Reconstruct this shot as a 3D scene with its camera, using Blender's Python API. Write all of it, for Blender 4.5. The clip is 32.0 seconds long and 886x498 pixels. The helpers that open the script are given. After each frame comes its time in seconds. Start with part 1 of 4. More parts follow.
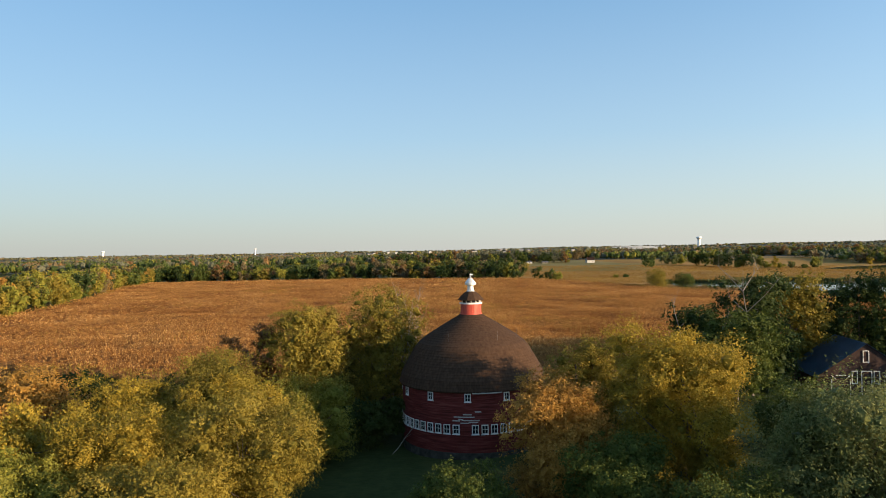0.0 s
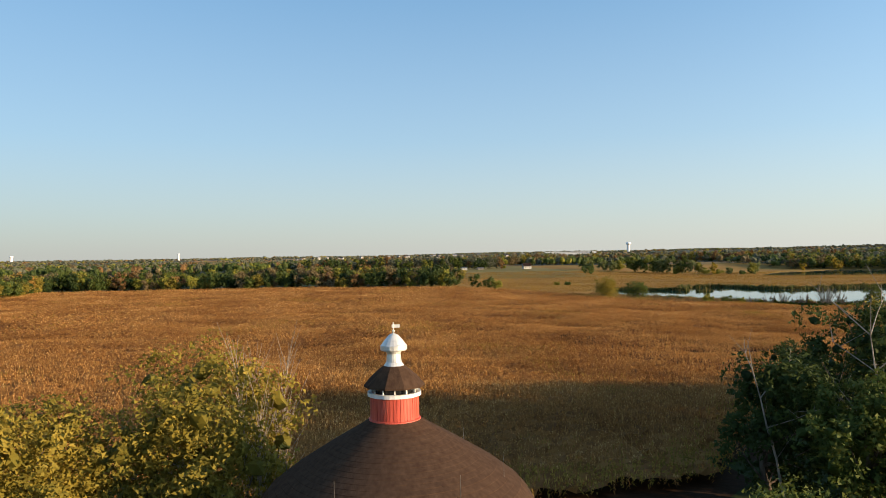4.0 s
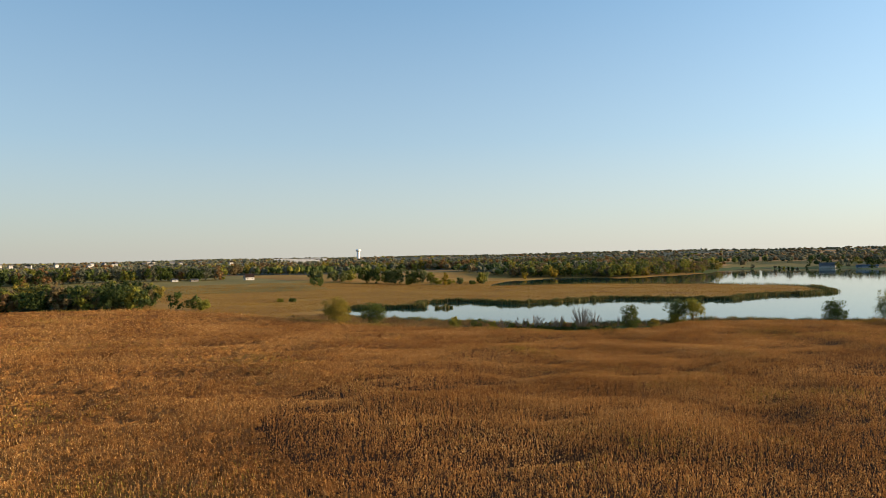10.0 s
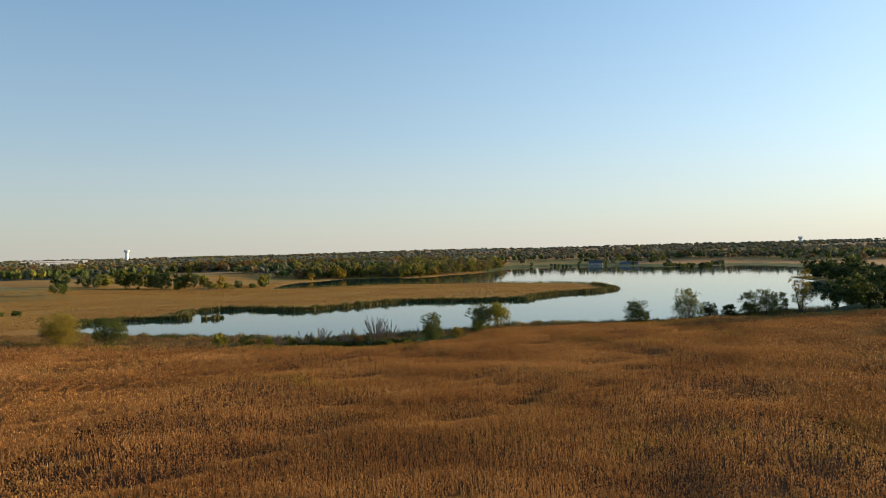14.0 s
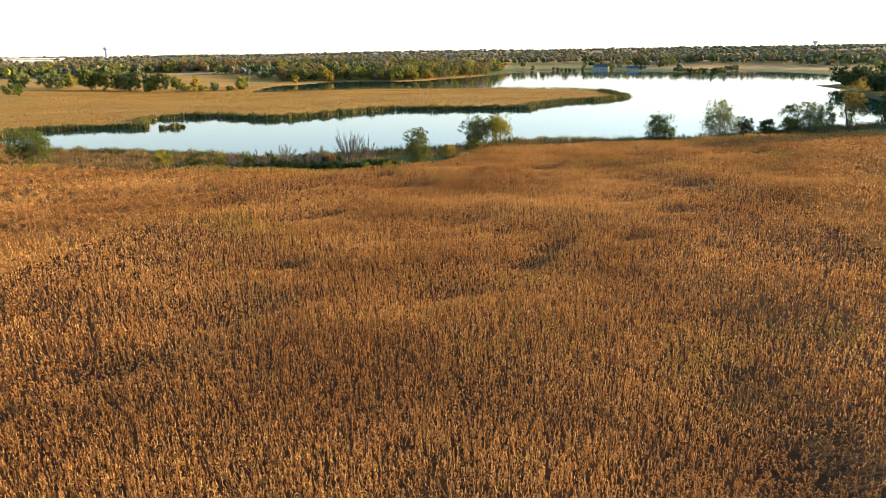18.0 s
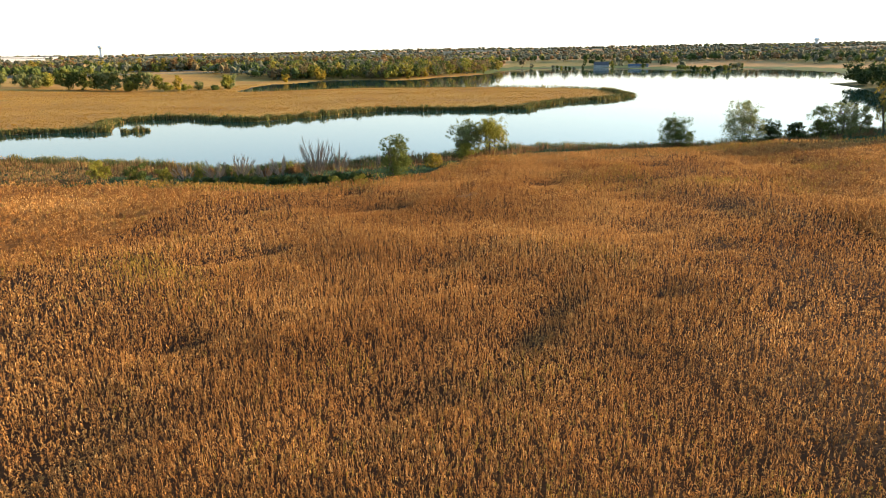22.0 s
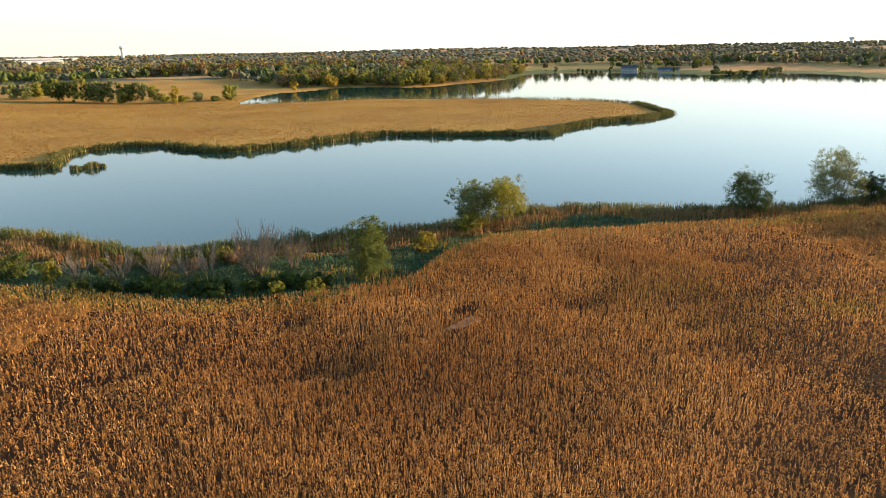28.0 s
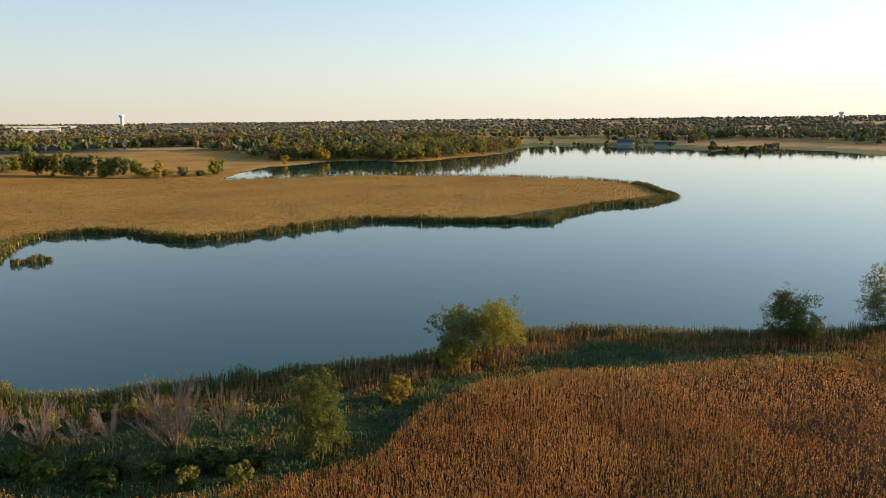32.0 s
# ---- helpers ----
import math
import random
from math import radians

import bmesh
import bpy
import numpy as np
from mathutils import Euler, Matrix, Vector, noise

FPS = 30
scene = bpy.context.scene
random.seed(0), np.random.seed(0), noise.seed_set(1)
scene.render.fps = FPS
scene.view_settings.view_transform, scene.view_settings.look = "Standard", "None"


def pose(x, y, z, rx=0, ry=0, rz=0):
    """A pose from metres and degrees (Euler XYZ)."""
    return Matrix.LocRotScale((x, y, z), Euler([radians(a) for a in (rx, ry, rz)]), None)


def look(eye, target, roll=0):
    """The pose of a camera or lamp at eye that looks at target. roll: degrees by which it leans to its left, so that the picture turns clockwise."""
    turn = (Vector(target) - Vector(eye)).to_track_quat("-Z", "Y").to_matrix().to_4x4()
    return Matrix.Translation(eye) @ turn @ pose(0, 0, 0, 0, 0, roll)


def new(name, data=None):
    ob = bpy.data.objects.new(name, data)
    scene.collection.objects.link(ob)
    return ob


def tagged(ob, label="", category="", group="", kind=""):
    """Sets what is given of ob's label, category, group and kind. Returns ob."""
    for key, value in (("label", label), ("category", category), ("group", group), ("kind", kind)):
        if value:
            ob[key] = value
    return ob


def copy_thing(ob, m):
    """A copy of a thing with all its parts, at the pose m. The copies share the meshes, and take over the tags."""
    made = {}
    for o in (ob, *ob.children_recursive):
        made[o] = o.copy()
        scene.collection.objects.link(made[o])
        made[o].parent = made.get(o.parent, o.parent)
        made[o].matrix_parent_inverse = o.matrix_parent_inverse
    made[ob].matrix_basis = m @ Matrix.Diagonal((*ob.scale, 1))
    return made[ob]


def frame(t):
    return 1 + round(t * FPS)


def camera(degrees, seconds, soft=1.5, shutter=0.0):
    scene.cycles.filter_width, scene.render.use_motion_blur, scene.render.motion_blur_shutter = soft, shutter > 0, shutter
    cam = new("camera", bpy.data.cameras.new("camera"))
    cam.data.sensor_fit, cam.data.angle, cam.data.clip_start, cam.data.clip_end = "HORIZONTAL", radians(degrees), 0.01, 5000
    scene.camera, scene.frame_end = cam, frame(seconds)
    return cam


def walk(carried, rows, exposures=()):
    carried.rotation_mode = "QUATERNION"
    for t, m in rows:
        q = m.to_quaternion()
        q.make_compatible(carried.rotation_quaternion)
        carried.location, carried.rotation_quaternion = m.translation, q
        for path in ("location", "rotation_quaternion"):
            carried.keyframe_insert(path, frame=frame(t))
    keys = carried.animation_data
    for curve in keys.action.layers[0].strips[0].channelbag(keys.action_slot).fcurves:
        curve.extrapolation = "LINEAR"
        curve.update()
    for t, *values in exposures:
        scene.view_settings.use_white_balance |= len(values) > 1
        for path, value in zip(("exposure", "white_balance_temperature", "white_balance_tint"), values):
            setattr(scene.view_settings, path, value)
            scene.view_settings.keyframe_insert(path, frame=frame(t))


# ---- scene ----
# ---- camera and flight ----
cam = camera(63.9, 32.0, soft=0.9)
PATH = [
    (0, (0.168, 2.387, 24.594), (0.154, 4.387, 24.606), -1.1),
    (0.5, (-0.676, 8.365, 24.538), (-0.69, 10.365, 24.553), -1.1),
    (1, (-1.197, 14.512, 24.538), (-1.209, 16.512, 24.555), -1.1),
    (1.5, (-1.3, 20.45, 24.542), (-1.164, 22.445, 24.559), -1.0),
    (2, (-1.26, 26.092, 24.548), (-0.983, 28.072, 24.566), -1.1),
    (2.5, (-0.824, 31.908, 24.595), (-0.53, 33.886, 24.614), -1.2),
    (3, (-0.099, 37.531, 24.61), (0.096, 39.521, 24.632), -1.1),
    (3.5, (0.904, 43.43, 24.747), (1.078, 45.423, 24.77), -1.1),
    (5.5, (6.812, 70.121, 28.731), (6.991, 72.113, 28.756), -0.9),
    (6, (8.489, 76.789, 29.422), (8.673, 78.781, 29.45), -1.1),
    (6.5, (10.091, 82.929, 29.656), (10.386, 84.906, 29.683), -1.2),
    (7, (11.762, 88.897, 29.629), (12.312, 90.819, 29.652), -1.4),
    (7.5, (13.329, 94.951, 29.67), (14.11, 96.793, 29.689), -1.5),
    (8, (15.165, 101.19, 29.54), (16.05, 102.983, 29.56), -1.4),
    (8.5, (17.698, 107.202, 29.461), (18.585, 108.994, 29.483), -1.3),
    (9, (20.249, 113.055, 29.543), (21.138, 114.846, 29.566), -1.3),
    (9.5, (23.029, 118.676, 29.56), (23.92, 120.467, 29.585), -1.2),
    (10, (26.111, 124.375, 29.637), (27.003, 126.165, 29.663), -1.1),
    (10.5, (29.419, 129.904, 29.594), (30.312, 131.693, 29.62), -1.0),
    (11, (32.625, 135.184, 29.586), (33.577, 136.943, 29.613), -1.1),
    (11.5, (36.069, 140.469, 29.671), (37.09, 142.189, 29.696), -1.1),
    (12, (39.475, 145.477, 29.793), (40.568, 147.152, 29.817), -1.0),
    (12.5, (42.891, 150.463, 29.969), (44.091, 152.063, 29.992), -1.3),
    (13, (46.562, 155.452, 30.062), (47.873, 156.962, 30.083), -1.3),
    (13.5, (50.454, 160.318, 30.072), (51.825, 161.775, 30.092), -1.4),
    (15.5, (67.202, 177.809, 28.663), (68.577, 179.26, 28.589), -1.0),
    (16, (71.51, 181.713, 28.869), (72.863, 183.144, 28.517), -1.0),
    (16.5, (75.431, 185.15, 29.195), (76.756, 186.552, 28.67), -1.0),
    (17, (78.62, 188.087, 29.303), (79.946, 189.49, 28.776), -0.9),
    (18, (84.416, 193.136, 29.382), (85.743, 194.536, 28.854), -0.9),
    (19, (89.882, 198.049, 29.209), (91.21, 199.448, 28.681), -0.8),
    (20, (95.345, 202.335, 28.91), (96.674, 203.733, 28.381), -0.8),
    (21, (100.958, 206.722, 28.592), (102.287, 208.119, 28.061), -0.9),
    (22, (107.769, 212.058, 28.341), (109.097, 213.457, 27.809), -1.0),
    (22.5, (111.305, 214.979, 28.396), (112.6, 216.408, 27.865), -1.0),
    (23, (114.858, 217.728, 28.342), (116.129, 219.178, 27.812), -1.1),
    (24, (121.941, 223.708, 28.468), (123.215, 225.155, 27.937), -1.1),
    (24.5, (125.261, 226.623, 28.503), (126.537, 228.069, 27.971), -1.1),
    (26.5, (137.517, 237.528, 31.367), (138.795, 238.971, 30.833), -1.1),
    (27, (140.844, 240.51, 32.989), (142.124, 241.951, 32.456), -1.1),
    (28, (148.2, 246.643, 36.478), (149.481, 248.082, 35.942), -1.1),
    (29, (155.449, 252.606, 39.741), (156.731, 254.044, 39.204), -1.1),
    (29.5, (158.761, 255.662, 40.388), (160.039, 257.091, 39.817), -0.9),
    (30, (162.163, 258.67, 40.715), (163.411, 260.067, 40.014), -1.0),
    (30.5, (165.461, 261.438, 40.984), (166.699, 262.822, 40.241), -1.0),
    (31, (167.834, 263.663, 41.247), (169.089, 265.056, 40.55), -0.9),
    (31.5, (169.27, 265.281, 41.335), (170.563, 266.71, 40.801), -0.7),
    (32, (170.116, 266.727, 41.217), (171.436, 268.188, 40.863), -0.6),
]
EXPOSURES = [(0.0, 1.0, 6600, 10), (6.0, 0.93, 6650, 10), (9.0, 0.88, 6900, 11), (13.5, 0.74, 7000, 12), (15.5, 0.8, 7000, 12), (16.0, 1.02, 7000, 12), (16.5, 1.75, 7150, 12), (17.0, 1.9, 7200, 12),
             (24.0, 1.88, 7300, 13), (28.0, 1.72, 7350, 14), (29.0, 1.78, 7350, 14), (30.0, 2.1, 7450, 14), (31.0, 2.55, 7650, 15), (31.5, 1.95, 7550, 16), (32.0, 1.1, 7450, 16)]
walk(cam, [(t, look(eye, target, roll)) for t, eye, target, roll in PATH], EXPOSURES)

# ---- world and sun ----
SUN_BEARING, SUN_HEIGHT = 117.0, 9.6     # degrees clockwise from +y, degrees above the horizon
world = bpy.data.worlds.new("sky")
scene.world = world
world.use_nodes = True
wn = world.node_tree.nodes
sky = wn.new("ShaderNodeTexSky")
sky.sky_type, sky.sun_disc = "NISHITA", False
sky.sun_elevation, sky.sun_rotation = radians(SUN_HEIGHT), radians(SUN_BEARING)
sky.altitude, sky.air_density, sky.dust_density, sky.ozone_density = 250, 1.0, 1.2, 2.2
wn["Background"].inputs["Strength"].default_value = 0.125
soft, tint = wn.new("ShaderNodeGamma"), wn.new("ShaderNodeMix")          # thin evening haze evens the sky out
soft.inputs["Gamma"].default_value = 0.65
tint.data_type, tint.blend_type = "RGBA", "MULTIPLY"
tint.inputs[0].default_value, tint.inputs[7].default_value = 1.0, (1.05, 1.39, 1.66, 1)
world.node_tree.links.new(sky.outputs[0], soft.inputs["Color"])
world.node_tree.links.new(soft.outputs[0], tint.inputs[6])
place, split, rise, haze = wn.new("ShaderNodeTexCoord"), wn.new("ShaderNodeSeparateXYZ"), wn.new("ShaderNodeValToRGB"), wn.new("ShaderNodeMix")
world.node_tree.links.new(place.outputs["Generated"], split.inputs[0])
world.node_tree.links.new(split.outputs["Z"], rise.inputs[0])
while len(rise.color_ramp.elements) < 4:
    rise.color_ramp.elements.new(0.5)
for el, at, v in zip(rise.color_ramp.elements, (0.0, 0.06, 0.16, 0.34), (0.75, 0.5, 0.2, 0.0)):      # grey haze low over the land
    el.position, el.color = at, (v, v, v, 1)
haze.data_type = "RGBA"
haze.inputs[7].default_value = (2.8, 2.74, 2.6, 1)
world.node_tree.links.new(rise.outputs[0], haze.inputs[0])
world.node_tree.links.new(tint.outputs[2], haze.inputs[6])
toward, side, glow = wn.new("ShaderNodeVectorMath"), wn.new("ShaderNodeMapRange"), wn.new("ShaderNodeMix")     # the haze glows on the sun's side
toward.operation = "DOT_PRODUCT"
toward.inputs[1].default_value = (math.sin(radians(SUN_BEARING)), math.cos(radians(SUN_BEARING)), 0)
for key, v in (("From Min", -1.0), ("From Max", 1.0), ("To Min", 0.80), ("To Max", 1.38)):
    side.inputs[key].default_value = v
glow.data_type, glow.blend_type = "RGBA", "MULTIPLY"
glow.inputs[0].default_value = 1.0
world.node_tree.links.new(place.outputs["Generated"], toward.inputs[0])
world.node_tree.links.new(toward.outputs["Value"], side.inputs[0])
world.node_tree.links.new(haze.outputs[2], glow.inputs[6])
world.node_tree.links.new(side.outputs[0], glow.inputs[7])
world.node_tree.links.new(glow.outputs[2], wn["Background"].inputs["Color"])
lamp = bpy.data.lights.new("sun", "SUN")
lamp.energy, lamp.angle, lamp.color = 5.0, radians(0.6), (1.0, 0.74, 0.46)
sun = new("sun", lamp)
sb, sh = radians(SUN_BEARING), radians(SUN_HEIGHT)
sun.matrix_world = look((math.sin(sb) * math.cos(sh) * 500, math.cos(sb) * math.cos(sh) * 500, math.sin(sh) * 500), (0, 0, 0))

# ---- materials ----
RNG = np.random.default_rng(7)


class Nodes:
    """A small wrapper to wire a node material."""

    def __init__(self, name):
        self.mat = bpy.data.materials.new(name)
        self.mat.use_nodes = True
        self.tree = self.mat.node_tree
        self.bsdf = self.tree.nodes["Principled BSDF"]
        self.out = self.tree.nodes["Material Output"]

    def add(self, kind, **props):
        n = self.tree.nodes.new(kind)
        for key, value in props.items():
            n.inputs[key].default_value = value
        return n

    def link(self, a, b):
        self.tree.links.new(a, b)

    def noise(self, scale, detail=3.0, vec=None):
        n = self.add("ShaderNodeTexNoise", Scale=scale, Detail=detail)
        if vec is None:
            vec = self.add("ShaderNodeNewGeometry").outputs["Position"]
        self.link(vec, n.inputs["Vector"])
        return n.outputs["Fac"]

    def math(self, op, a, b):
        n = self.tree.nodes.new("ShaderNodeMath")
        n.operation = op
        for socket, v in zip(n.inputs, (a, b)):
            if isinstance(v, (int, float)):
                socket.default_value = v
            else:
                self.link(v, socket)
        return n.outputs[0]

    def ramp(self, fac, cols, lo=0.0, hi=1.0):
        n = self.tree.nodes.new("ShaderNodeValToRGB")
        el = n.color_ramp.elements
        while len(el) < len(cols):
            el.new(0.5)
        for i, c in enumerate(cols):
            el[i].position = lo + (hi - lo) * i / (len(cols) - 1)
            el[i].color = (*c, 1)
        self.link(fac, n.inputs[0])
        return n.outputs[0]

    def mix(self, fac, a, b, mode="MIX"):
        n = self.tree.nodes.new("ShaderNodeMix")
        n.data_type, n.blend_type = "RGBA", mode
        for socket, v in ((n.inputs[0], fac), (n.inputs[6], a), (n.inputs[7], b)):
            if isinstance(v, (int, float)):
                socket.default_value = v
            elif isinstance(v, tuple):
                socket.default_value = (*v, 1)
            else:
                self.link(v, socket)
        return n.outputs[2]

    def bump(self, height, strength, distance):
        n = self.add("ShaderNodeBump", Strength=strength, Distance=distance)
        self.link(height, n.inputs["Height"])
        self.link(n.outputs[0], self.bsdf.inputs["Normal"])


def leaf_material(name, cols, patch=0.05, clear=0.3, rough=0.65, weight=0.65):
    """Leaves: hue from each leaf's own tone and from a slow patchiness, partly translucent."""
    k = Nodes(name)
    tone = k.tree.nodes.new("ShaderNodeAttribute")
    tone.attribute_name = "tone"
    slow = k.ramp(k.noise(patch, 2.0), [(0, 0, 0), (1, 1, 1)], 0.3, 0.7)
    fac = k.math("ADD", k.math("MULTIPLY", tone.outputs["Fac"], weight), k.math("MULTIPLY", slow, 1 - weight))
    col = k.ramp(fac, cols)
    k.link(col, k.bsdf.inputs["Base Color"])
    k.bsdf.inputs["Roughness"].default_value = rough
    k.bsdf.inputs["Specular IOR Level"].default_value = 0.12 if rough < 0.8 else 0.06
    thin = k.add("ShaderNodeBsdfTranslucent")
    k.link(col, thin.inputs["Color"])
    both = k.add("ShaderNodeMixShader", Fac=clear)
    k.link(k.bsdf.outputs[0], both.inputs[1])
    k.link(thin.outputs[0], both.inputs[2])
    k.link(both.outputs[0], k.out.inputs["Surface"])
    return k.mat


def ground_material(name, cols, slow=0.02, fast=0.9, rough=0.95, relief=0.3):
    k = Nodes(name)
    fac = k.math("ADD", k.math("MULTIPLY", k.noise(slow, 4.0), 0.6), k.math("MULTIPLY", k.noise(fast, 4.0), 0.4))
    k.link(k.ramp(fac, cols, 0.32, 0.68), k.bsdf.inputs["Base Color"])
    k.bsdf.inputs["Roughness"].default_value = rough
    k.bsdf.inputs["Specular IOR Level"].default_value = 0.1
    k.bump(k.noise(fast * 2, 3.0), relief, 0.3)
    return k.mat


def plain_material(name, cols, scale=1.0, rough=0.6, metal=0.0, relief=0.0, stretch=(1, 1, 1)):
    k = Nodes(name)
    tc = k.tree.nodes.new("ShaderNodeTexCoord")
    mp = k.add("ShaderNodeMapping", Scale=stretch)
    k.link(tc.outputs["Object"], mp.inputs[0])
    n = k.noise(scale, 4.0, mp.outputs[0])
    k.link(k.ramp(n, cols, 0.3, 0.7), k.bsdf.inputs["Base Color"])
    k.bsdf.inputs["Roughness"].default_value = rough
    k.bsdf.inputs["Metallic"].default_value = metal
    k.bsdf.inputs["Specular IOR Level"].default_value = 0.08 if rough > 0.75 else 0.5
    if relief:
        k.bump(k.noise(scale * 3, 3.0, mp.outputs[0]), relief, 0.05)
    return k.mat


M_CORN = leaf_material("dry_corn", [(0.12, 0.052, 0.017), (0.29, 0.132, 0.04), (0.47, 0.24, 0.074), (0.8, 0.51, 0.2)], 0.035, 0.32, 0.8, 0.7)
M_CORN_GREEN = leaf_material("turning_corn", [(0.15, 0.10, 0.02), (0.27, 0.18, 0.035), (0.38, 0.24, 0.05), (0.48, 0.3, 0.08)], 0.05, 0.3, 0.85, 0.8)
M_REED = leaf_material("reeds", [(0.06, 0.06, 0.02), (0.15, 0.12, 0.035), (0.26, 0.18, 0.06), (0.40, 0.28, 0.10)], 0.03, 0.3)
M_REED_GREEN = leaf_material("green_reeds", [(0.03, 0.045, 0.012), (0.07, 0.09, 0.025), (0.14, 0.14, 0.04), (0.22, 0.18, 0.06)], 0.05, 0.3)
M_SEDGE = leaf_material("golden_sedge", [(0.22, 0.115, 0.028), (0.29, 0.16, 0.036), (0.34, 0.2, 0.048), (0.40, 0.26, 0.07)], 0.02, 0.4, 0.8, 0.4)
M_WEED = leaf_material("low_weeds", [(0.025, 0.06, 0.035), (0.045, 0.10, 0.055), (0.075, 0.13, 0.06), (0.14, 0.17, 0.07)], 0.25, 0.3, 0.65, 0.45)
M_BROWNWEED = leaf_material("rusty_weeds", [(0.10, 0.05, 0.02), (0.2, 0.1, 0.04), (0.28, 0.15, 0.06), (0.36, 0.24, 0.11)], 0.1, 0.2)
LEAVES = {
    "green": leaf_material("leaf_green", [(0.03, 0.045, 0.01), (0.06, 0.085, 0.018), (0.10, 0.12, 0.025), (0.17, 0.16, 0.03)], 0.12),
    "dark": leaf_material("leaf_dark_green", [(0.018, 0.03, 0.01), (0.035, 0.055, 0.015), (0.06, 0.08, 0.02), (0.10, 0.11, 0.03)], 0.12),
    "olive": leaf_material("leaf_olive", [(0.09, 0.10, 0.016), (0.17, 0.17, 0.027), (0.26, 0.235, 0.038), (0.36, 0.30, 0.055)], 0.15),
    "yellow": leaf_material("leaf_yellow", [(0.09, 0.08, 0.012), (0.22, 0.165, 0.022), (0.36, 0.25, 0.032), (0.5, 0.35, 0.05)], 0.15),
    "gold": leaf_material("leaf_golden_olive", [(0.07, 0.07, 0.013), (0.165, 0.135, 0.022), (0.28, 0.21, 0.034), (0.42, 0.305, 0.055)], 0.2),
    "orange": leaf_material("leaf_orange", [(0.15, 0.08, 0.02), (0.30, 0.16, 0.035), (0.42, 0.23, 0.05), (0.5, 0.31, 0.09)], 0.15),
    "rust": leaf_material("leaf_rust", [(0.09, 0.05, 0.022), (0.16, 0.09, 0.035), (0.23, 0.13, 0.05), (0.3, 0.18, 0.07)], 0.1),
    "umber": leaf_material("leaf_umber", [(0.08, 0.06, 0.03), (0.14, 0.105, 0.05), (0.2, 0.15, 0.07), (0.28, 0.21, 0.10)], 0.1),
    "grey": leaf_material("leaf_grey_green", [(0.06, 0.075, 0.026), (0.12, 0.14, 0.045), (0.2, 0.21, 0.075), (0.32, 0.31, 0.14)], 0.15),
    "twig": leaf_material("bare_twigs", [(0.17, 0.135, 0.10), (0.26, 0.205, 0.155), (0.36, 0.29, 0.22), (0.46, 0.38, 0.3)], 0.1, 0.1),
    # far-wood leaves paled: aerial haze put into the base colour
    "hazed": leaf_material("leaf_hazed_wood", [(0.075, 0.082, 0.055), (0.11, 0.115, 0.075), (0.15, 0.15, 0.095), (0.2, 0.19, 0.12)], 0.004, 0.3, 0.8, 0.5),
}
M_BARK = plain_material("bark", [(0.05, 0.038, 0.028), (0.11, 0.085, 0.065), (0.18, 0.15, 0.12)], 3.0, 0.9, 0, 0.6, (1, 1, 0.2))
M_PALEBARK = plain_material("pale_dead_bark", [(0.14, 0.12, 0.1), (0.24, 0.21, 0.17), (0.32, 0.28, 0.24)], 3.0, 0.9, 0, 0.4, (1, 1, 0.2))
# soil near black: shade in the gaps between corn plants put into colour
M_SOIL = ground_material("gap_dark_soil", [(0.022, 0.012, 0.006), (0.04, 0.02, 0.009), (0.065, 0.032, 0.014)])
M_BARESOIL = ground_material("bare_grey_soil", [(0.16, 0.12, 0.09), (0.22, 0.17, 0.13), (0.27, 0.21, 0.17)], 0.3, 3.0)
M_GRASS = ground_material("rough_grass", [(0.02, 0.03, 0.008), (0.035, 0.047, 0.013), (0.06, 0.065, 0.02)])
M_MARSH = ground_material("marsh_ground", [(0.2, 0.1, 0.026), (0.29, 0.16, 0.038), (0.36, 0.225, 0.055)], 0.014, 0.25)
M_PASTURE = ground_material("pasture", [(0.14, 0.12, 0.035), (0.2, 0.155, 0.05), (0.27, 0.185, 0.065)], 0.01, 0.4)
M_LAWN = ground_material("mown_lawn", [(0.045, 0.07, 0.02), (0.065, 0.095, 0.028), (0.1, 0.12, 0.04)], 0.02, 0.5)
M_STUBBLE = ground_material("far_crop_field", [(0.24, 0.13, 0.05), (0.33, 0.19, 0.075), (0.40, 0.25, 0.11)], 0.006, 0.2)
# pale grey-green floor: distance haze is mixed into this colour
M_FOREST = ground_material("hazed_wood_floor", [(0.06, 0.07, 0.055), (0.09, 0.095, 0.07), (0.13, 0.12, 0.08)], 0.006, 0.05)
M_BED = ground_material("lake_bed", [(0.02, 0.025, 0.015), (0.035, 0.035, 0.02), (0.05, 0.045, 0.03)])


def water_material():
    k = Nodes("lake_water")
    k.bsdf.inputs["Base Color"].default_value = (0.009, 0.042, 0.035, 1)
    k.bsdf.inputs["Roughness"].default_value = 0.04
    k.bsdf.inputs["IOR"].default_value = 1.33
    tc = k.tree.nodes.new("ShaderNodeTexCoord")
    mp = k.add("ShaderNodeMapping", Scale=(0.35, 1.0, 1.0), Rotation=(0, 0, radians(40)))
    k.link(tc.outputs["Object"], mp.inputs[0])
    calm = k.ramp(k.noise(0.008, 3.0, mp.outputs[0]), [(0.2, 0.2, 0.2), (1, 1, 1)], 0.35, 0.65)
    k.bump(k.math("MULTIPLY", k.noise(1.6, 2.0, mp.outputs[0]), calm), 0.12, 0.06)
    return k.mat


M_WATER = water_material()

# ---- helpers for building ----


